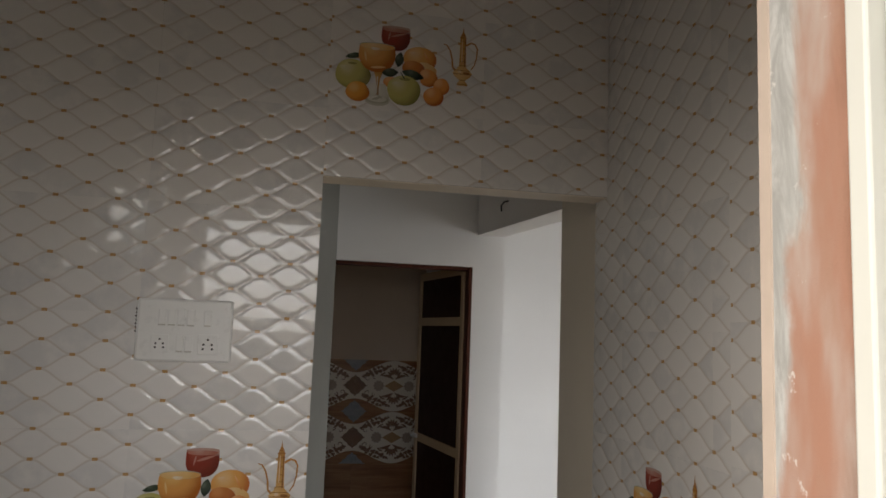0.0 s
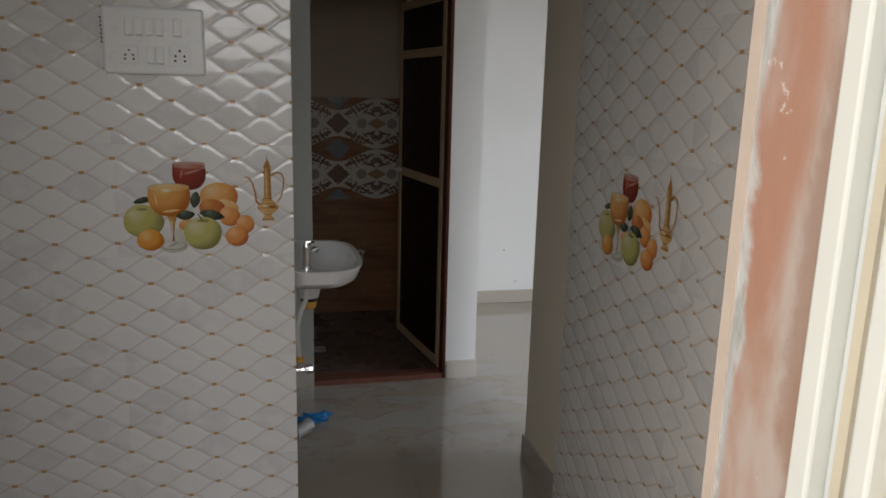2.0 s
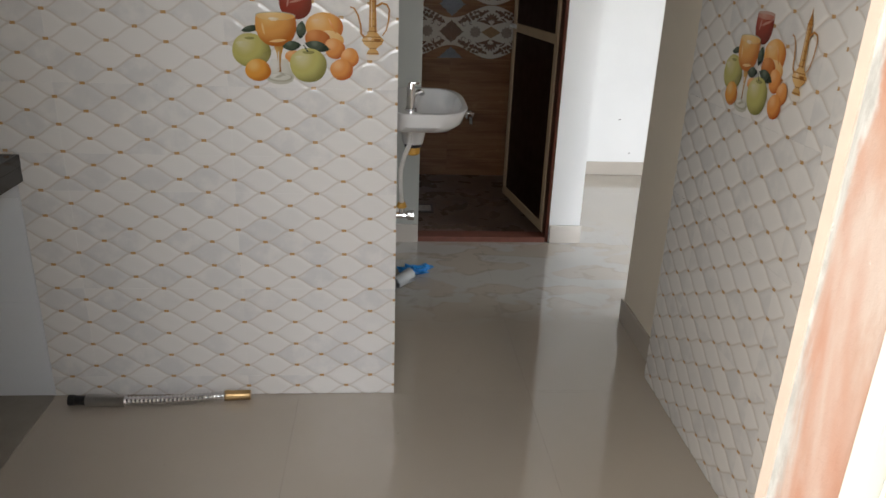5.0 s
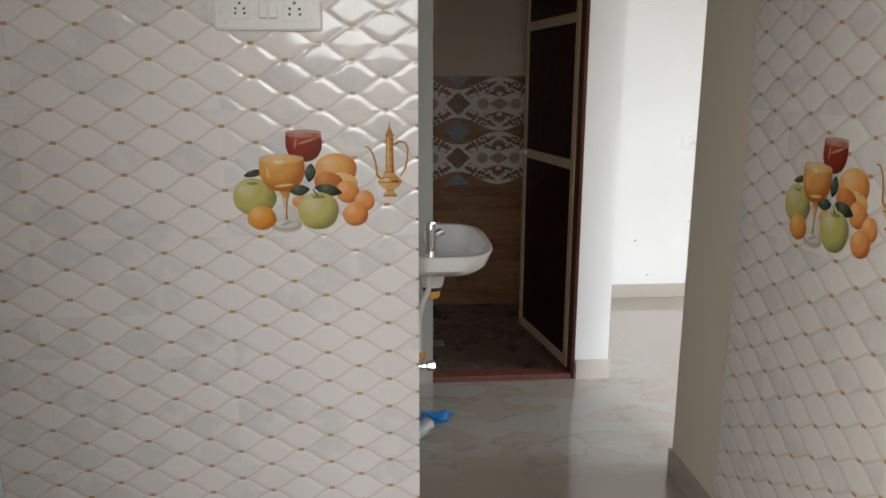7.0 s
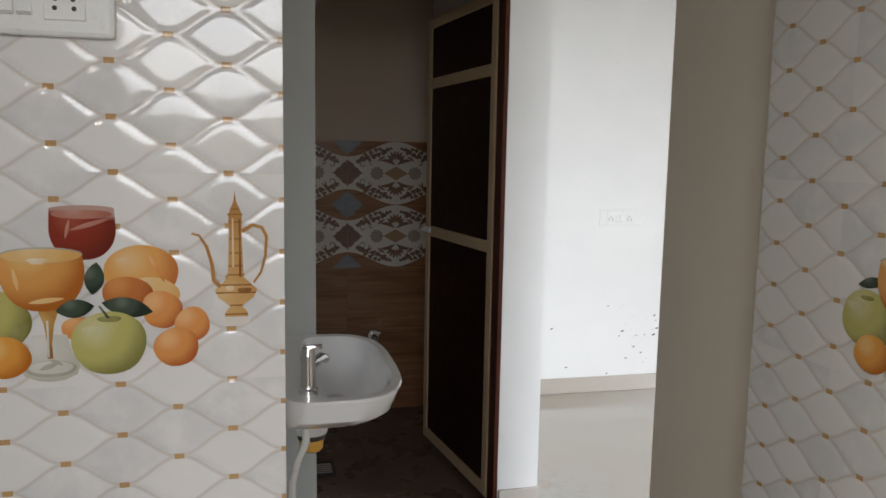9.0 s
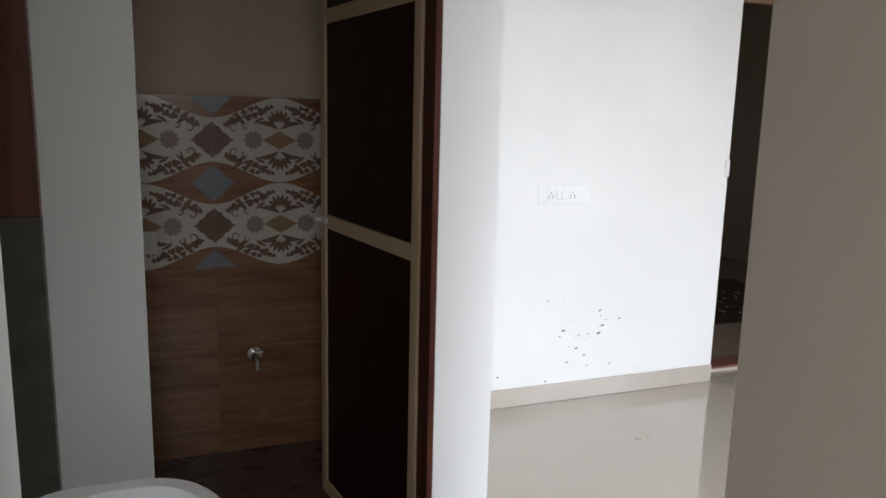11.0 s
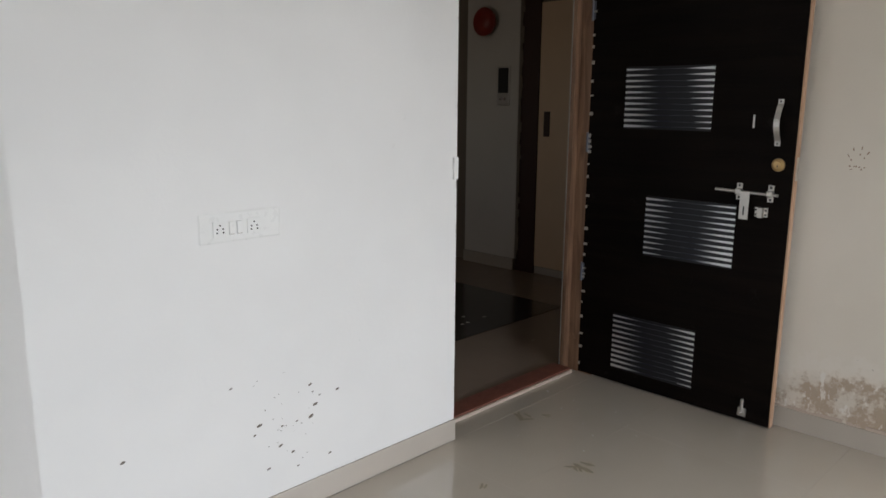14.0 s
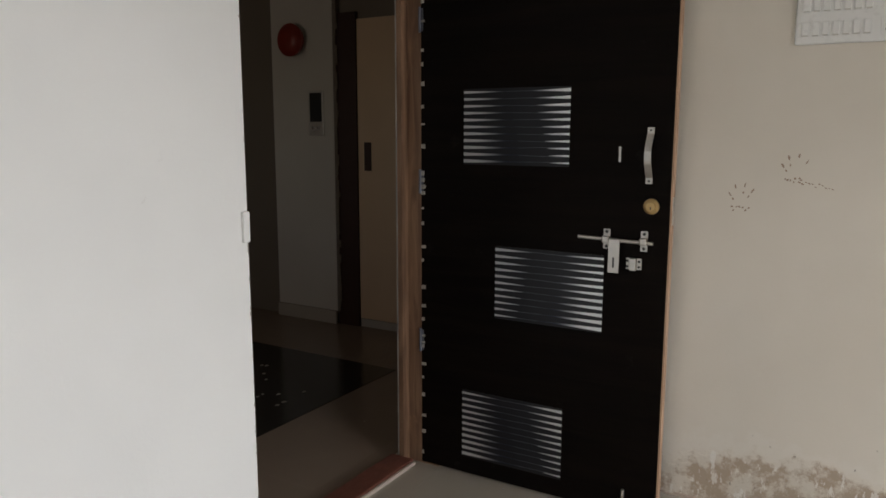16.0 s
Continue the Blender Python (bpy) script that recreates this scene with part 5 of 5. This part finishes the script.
def still_life(tile):
    """Fruit, glasses and a ewer printed on a tile: thin layers, each a hair above the last."""
    level = [-0.0090]

    def ink(name, cx, cz, outline, material):
        bm = bmesh.new()
        slab(bm, outline, 0.0, 0.0003)
        level[0] -= 0.0001
        part(name, bm, material, tile, "", (cx, level[0], cz))

    def bowl(w, h, top, n=18):
        """A goblet's bowl: straight shoulders closing into a round bottom, under a shallow elliptic rim."""
        side_r = [(w * math.cos(a) ** 0.85, h * math.sin(a)) for a in (-math.pi / 2 * i / n for i in range(n))]
        rim = [(w * 0.97 * math.cos(a), top + w * 0.12 * math.sin(a)) for a in (math.pi * i / n for i in range(n + 1))]
        return rim + [(-x, z) for x, z in side_r] + [(0.0, -h)] + side_r[::-1]
    ink("leaf", 0.074, 0.165, leaf_outline(0.055, 0.009, 0.25), LEAF)
    ink("wine_glass", 0.203, 0.240, bowl(0.046, 0.046, 0.030), WINE)
    ink("wine_surface", 0.203, 0.262, blob(0, 0, 0.042, 0.007, 0.02), WINE_SHEEN)
    ink("wine_sheen", 0.213, 0.247, leaf_outline(0.060, 0.0035, 0.30), WINE_SHEEN)
    ink("wine_sheen", 0.182, 0.240, leaf_outline(0.030, 0.0025, 1.35), WINE_SHEEN)
    ink("orange", 0.283, 0.172, blob(0, 0, 0.053, 0.045), ORANGE)
    ink("orange", 0.297, 0.140, blob(0, 0, 0.040, 0.026, seed=2), JUICE_TOP)
    ink("apricot", 0.262, 0.142, blob(0, 0, 0.036, 0.026, seed=1), DEEP_APRICOT)
    ink("apple", 0.073, 0.104, blob(0, 0, 0.055, 0.048, seed=2), GREEN)
    ink("apple_hollow", 0.070, 0.139, blob(0, 0, 0.014, 0.004), APPLE_SHADE)
    ink("apricot", 0.194, 0.090, blob(0, 0, 0.026, 0.018, seed=1), APRICOT)
    ink("glass_foot", 0.152, 0.052, [(-0.024, 0.030), (-0.030, 0.004), (-0.041, -0.018), (-0.036, -0.032), (-0.018, -0.040), (0.0, -0.042), (0.018, -0.040), (0.036, -0.032), (0.041, -0.018), (0.030, 0.004), (0.024, 0.030)], GLASS_INK)
    ink("glass_foot_rim", 0.152, 0.030, blob(0, 0, 0.036, 0.013), GLASS_RIM)
    ink("glass_foot_middle", 0.152, 0.032, blob(0, 0, 0.031, 0.010), GLASS_INK)
    ink("glass_facet", 0.150, 0.034, leaf_outline(0.030, 0.004, 0.35), GLASS_RIM)
    ink("glass_facet", 0.160, 0.040, leaf_outline(0.022, 0.003, -0.5), GLASS_RIM)
    ink("stem", 0.152, 0.088, [(-0.015, 0.034), (-0.007, 0.010), (-0.003, -0.020), (-0.004, -0.042), (0.004, -0.042), (0.003, -0.020), (0.007, 0.010), (0.015, 0.034)], STEM)
    ink("stem_light", 0.150, 0.074, [(-0.0016, 0.030), (-0.0012, -0.026), (0.0012, -0.026), (0.0016, 0.030)], GLASS_INK)
    ink("juice_glass", 0.146, 0.178, bowl(0.058, 0.060, 0.020), JUICE)
    ink("glass_wall", 0.146, 0.202, blob(0, 0, 0.056, 0.012, 0.02), GLASS_RIM)
    ink("juice_surface", 0.146, 0.201, blob(0, 0, 0.0545, 0.0105, 0.02), JUICE_TOP)
    ink("glint", 0.140, 0.193, blob(0, 0, 0.013, 0.006, 0.25), GLINT)
    ink("glint", 0.110, 0.166, leaf_outline(0.034, 0.003, 1.75), JUICE_TOP)
    ink("glint", 0.150, 0.134, leaf_outline(0.050, 0.004, 0.12), JUICE_TOP)
    ink("leaf", 0.217, 0.166, leaf_outline(0.050, 0.014, 1.42), LEAF)
    ink("apricot", 0.311, 0.116, blob(0, 0, 0.029, 0.030, 0.06, seed=1), APRICOT)
    ink("apricot", 0.355, 0.092, blob(0, 0, 0.026, 0.027, seed=4), APRICOT)
    ink("apricot", 0.331, 0.057, blob(0, 0, 0.033, 0.031, seed=5), APRICOT)
    ink("apple_shade", 0.110, 0.084, leaf_outline(0.060, 0.010, 0.95), APPLE_SHADE)
    ink("leaf", 0.189, 0.121, leaf_outline(0.054, 0.014, 0.12), LEAF)
    ink("leaf", 0.262, 0.121, leaf_outline(0.074, 0.015, -0.22), LEAF)
    ink("orange", 0.090, 0.050, blob(0, 0, 0.037, 0.031, seed=3), SMALL_ORANGE)
    ink("apple", 0.235, 0.067, blob(0, 0, 0.053, 0.050, seed=6), GREEN)
    ink("glint", 0.216, 0.086, blob(0, 0, 0.018, 0.010, 0.2), APPLE_LIGHT)
    ink("glint", 0.050, 0.122, blob(0, 0, 0.018, 0.010, 0.2), APPLE_LIGHT)
    ink("glint", 0.266, 0.190, blob(0, 0, 0.018, 0.009, 0.2), ORANGE_LIGHT)
    ink("orange_crease", 0.305, 0.180, leaf_outline(0.050, 0.003, -1.1), APRICOT)
    ink("reflection", 0.421, 0.094, blob(0, 0, 0.020, 0.008, 0.1), SHEEN)
    ink("apple_hollow", 0.236, 0.104, blob(0, 0, 0.017, 0.005), APPLE_SHADE)
    ink("apple_stalk", 0.231, 0.112, [(-0.010, 0.012), (-0.007, 0.013), (0.006, -0.006), (0.002, -0.007)], LEAF)
    prof = ((0.000, 0.197), (0.002, 0.180), (0.007, 0.168), (0.010, 0.160), (0.0095, 0.130), (0.011, 0.080), (0.012, 0.062), (0.024, 0.050), (0.032, 0.042), (0.026, 0.030), (0.014, 0.021), (0.009, 0.016), (0.016, 0.008), (0.018, 0.000))
    ink("ewer", 0.421, 0.102, [(-a, b) for a, b in prof] + [(a, b) for a, b in reversed(prof)], EWER)
    for z, a in ((0.168, 0.0075), (0.160, 0.0115), (0.148, 0.010), (0.122, 0.0095), (0.100, 0.0100), (0.080, 0.0110), (0.066, 0.013), (0.050, 0.024), (0.038, 0.030), (0.018, 0.010), (0.004, 0.0175)):
        ink("ewer_band", 0.421, 0.102 + z, [(-a, -0.0009), (a, -0.0009), (a, 0.0011), (-a, 0.0011)], EWER_DARK)
    ink("ewer_glint", 0.4175, 0.212, [(-0.0018, -0.032), (0.0016, -0.032), (0.0012, 0.044), (-0.0012, 0.044)], PALE_GOLD)
    ink("ewer_shadow", 0.4275, 0.205, [(-0.0016, -0.040), (0.0020, -0.040), (0.0016, 0.050), (-0.0012, 0.050)], EWER_DARK)
    ink("ewer_shadow", 0.434, 0.143, blob(0, 0, 0.010, 0.0055, 0.2), EWER_DARK)
    ink("ewer_glint", 0.412, 0.147, blob(0, 0, 0.006, 0.005, 0.15), PALE_GOLD)
    for name, pts in (("ewer_spout", ((0.398, 0.150), (0.388, 0.160), (0.386, 0.185), (0.379, 0.212), (0.368, 0.230), (0.357, 0.233))),
                      ("ewer_handle", ((0.431, 0.236), (0.447, 0.246), (0.461, 0.242), (0.468, 0.228), (0.466, 0.198), (0.459, 0.172), (0.448, 0.156)))):
        bm = bmesh.new()
        tube(bm, [(x, 0, z) for x, z in pts], [0.0038 - 0.0020 * i / (len(pts) - 1) for i in range(len(pts))], 6)
        for v in bm.verts:
            v.co.y *= 0.1
        level[0] -= 0.0001
        part(name, bm, EWER, tile, "", (0, level[0], 0))


# ---- quilted wall tiles ----
def relief(u, v):
    s = 0.25 * math.cos(2 * math.pi * u / PITCH_U)
    w = v / PITCH_V

    def off(e):
        return abs((e + 20.5) % 1 - 0.5)
    d = min(off(w - s - 0.25), off(w - 0.75 + s))
    q = min(1, d / 0.11)
    return 0.0024 * (q * q * (3 - 2 * q)) + 0.0005 * math.sin(math.pi * min(1, d / 0.5) / 2)


TILES = {}


def quilt_mesh(u0, u1, v0, v1):
    key = tuple(round(a, 4) for a in (u0, u1, v0, v1))
    if key in TILES:
        return TILES[key]
    g = 0.0001
    nu, nv = max(2, round((u1 - u0) / TILE_U * 72)), max(2, round((v1 - v0) / TILE_V * 64))
    us = [u0 + g + (u1 - u0 - 2 * g) * i / nu for i in range(nu + 1)]
    vv = [v0 + g + (v1 - v0 - 2 * g) * j / nv for j in range(nv + 1)]
    verts = [(u, -0.0055 - relief(u, v), v) for v in vv for u in us]
    w = nu + 1
    faces = [(j * w + i, j * w + i + 1, (j + 1) * w + i + 1, (j + 1) * w + i) for j in range(nv) for i in range(nu)]
    rim = [i for i in range(w)] + [j * w + nu for j in range(1, nv + 1)] + [nv * w + i for i in range(nu - 1, -1, -1)] + [j * w for j in range(nv - 1, 0, -1)]
    base = len(verts)
    verts += [(verts[i][0], 0.0, verts[i][2]) for i in rim]
    n = len(rim)
    faces += [(rim[k], base + k, base + (k + 1) % n, rim[(k + 1) % n]) for k in range(n)]
    me = bpy.data.meshes.new("tile")
    me.from_pydata(verts, [], faces)
    me.materials.append(QUILT)
    me.shade_smooth()
    me.set_sharp_from_angle(angle=radians(50))
    TILES[key] = me
    return me


def quilt_wall(parent, m, u_lo, u_hi, v_lo, v_hi, decor=()):
    """Tiles over a stretch of wall; m places the seam corner (u = 0, v = 0); decor: column and row of printed ones."""
    for row in range(math.floor((v_lo + 1e-6) / TILE_V), math.ceil((v_hi - 1e-6) / TILE_V)):
        for col in range(math.floor((u_lo + 1e-6) / TILE_U), math.ceil((u_hi - 1e-6) / TILE_U)):
            a, b = max(u_lo - col * TILE_U, 0), min(u_hi - col * TILE_U, TILE_U)
            c, d = max(v_lo - row * TILE_V, 0), min(v_hi - row * TILE_V, TILE_V)
            if b - a < 0.004 or d - c < 0.004:
                continue
            hit = (col, row) in decor
            ob = new("printed_tile" if hit else "tile", quilt_mesh(a, b, c, d))
            ob.parent = parent
            ob.matrix_basis = m @ Matrix.Translation((col * TILE_U, 0, row * TILE_V))
            if hit:
                tagged(ob, "white tile printed with fruit, glasses and a ewer")
                still_life(ob)


V0 = 1.048
back = pose(0.0, 2.6125, V0)
quilt_wall(wall_kitchen, back, -1.135, 0.0, -V0 + 0.002, 0.840 - V0)
quilt_wall(wall_kitchen, back, -1.72, 0.0, 0.840 - V0, H - V0 - 0.004, decor=((-1, 0),))
quilt_wall(wall_kitchen, pose(0.0, 2.6125, V0 + 0.012), 0.0, 0.926, 2.136 - V0 - 0.012, H - V0 - 0.016, decor=((0, 4),))
quilt_wall(wall_right, pose(0.9355, 2.487, V0, 0, 0, -90), -0.215, 0.577, -V0 + 0.002, H - V0 - 0.004, decor=((0, 0),))
# the last stretch stands a few millimetres proud at its joint, out of step with the rest
quilt_wall(wall_right, pose(0.9295, 1.9095, V0 + 0.022, 0, 0, -89.6), 0.0, 1.9095 - 0.985, -V0 - 0.020, H - V0 - 0.026)

# ---- floor tiles ----
FT, GAP = 0.80, 0.0002
slabs = {}


def floor_piece(x0, x1, y0, y1, material):
    key = (round(x1 - x0, 4), round(y1 - y0, 4), material.name)
    if key not in slabs:
        bm = B((GAP, x1 - x0 - GAP, GAP, y1 - y0 - GAP, -0.006, 0.0))
        slabs[key] = bpy.data.meshes.new("floor_tile")
        bm.to_mesh(slabs[key])
        bm.free()
        slabs[key].materials.append(material)
    ob = new("floor_tile", slabs[key])
    ob.parent, ob.location = floor, (x0, y0, 0)


def floor_area(x_lo, x_hi, y_lo, y_hi, material=FLOOR, ox=-1.125, oy=2.60):
    for i in range(math.floor((x_lo - ox) / FT + 1e-6), math.ceil((x_hi - ox) / FT - 1e-6)):
        for j in range(math.floor((y_lo - oy) / FT + 1e-6), math.ceil((y_hi - oy) / FT - 1e-6)):
            a, b = max(x_lo, ox + i * FT), min(x_hi, ox + (i + 1) * FT)
            c, d = max(y_lo, oy + j * FT), min(y_hi, oy + (j + 1) * FT)
            if b - a > 0.004 and d - c > 0.004:
                floor_piece(a, b, c, d, material)


floor_area(-1.73, 0.98, -0.90, 2.613)
floor_area(-0.12, 0.98, 2.613, 3.158)
floor_area(-0.50, 1.13, 3.158, 4.085)
floor_area(1.014, 1.13, 4.085, 5.455)
floor_area(1.13, 4.205, -0.90, 5.455)
floor_area(2.12, 5.88, 5.72, 9.0, LOBBY_FLOOR)
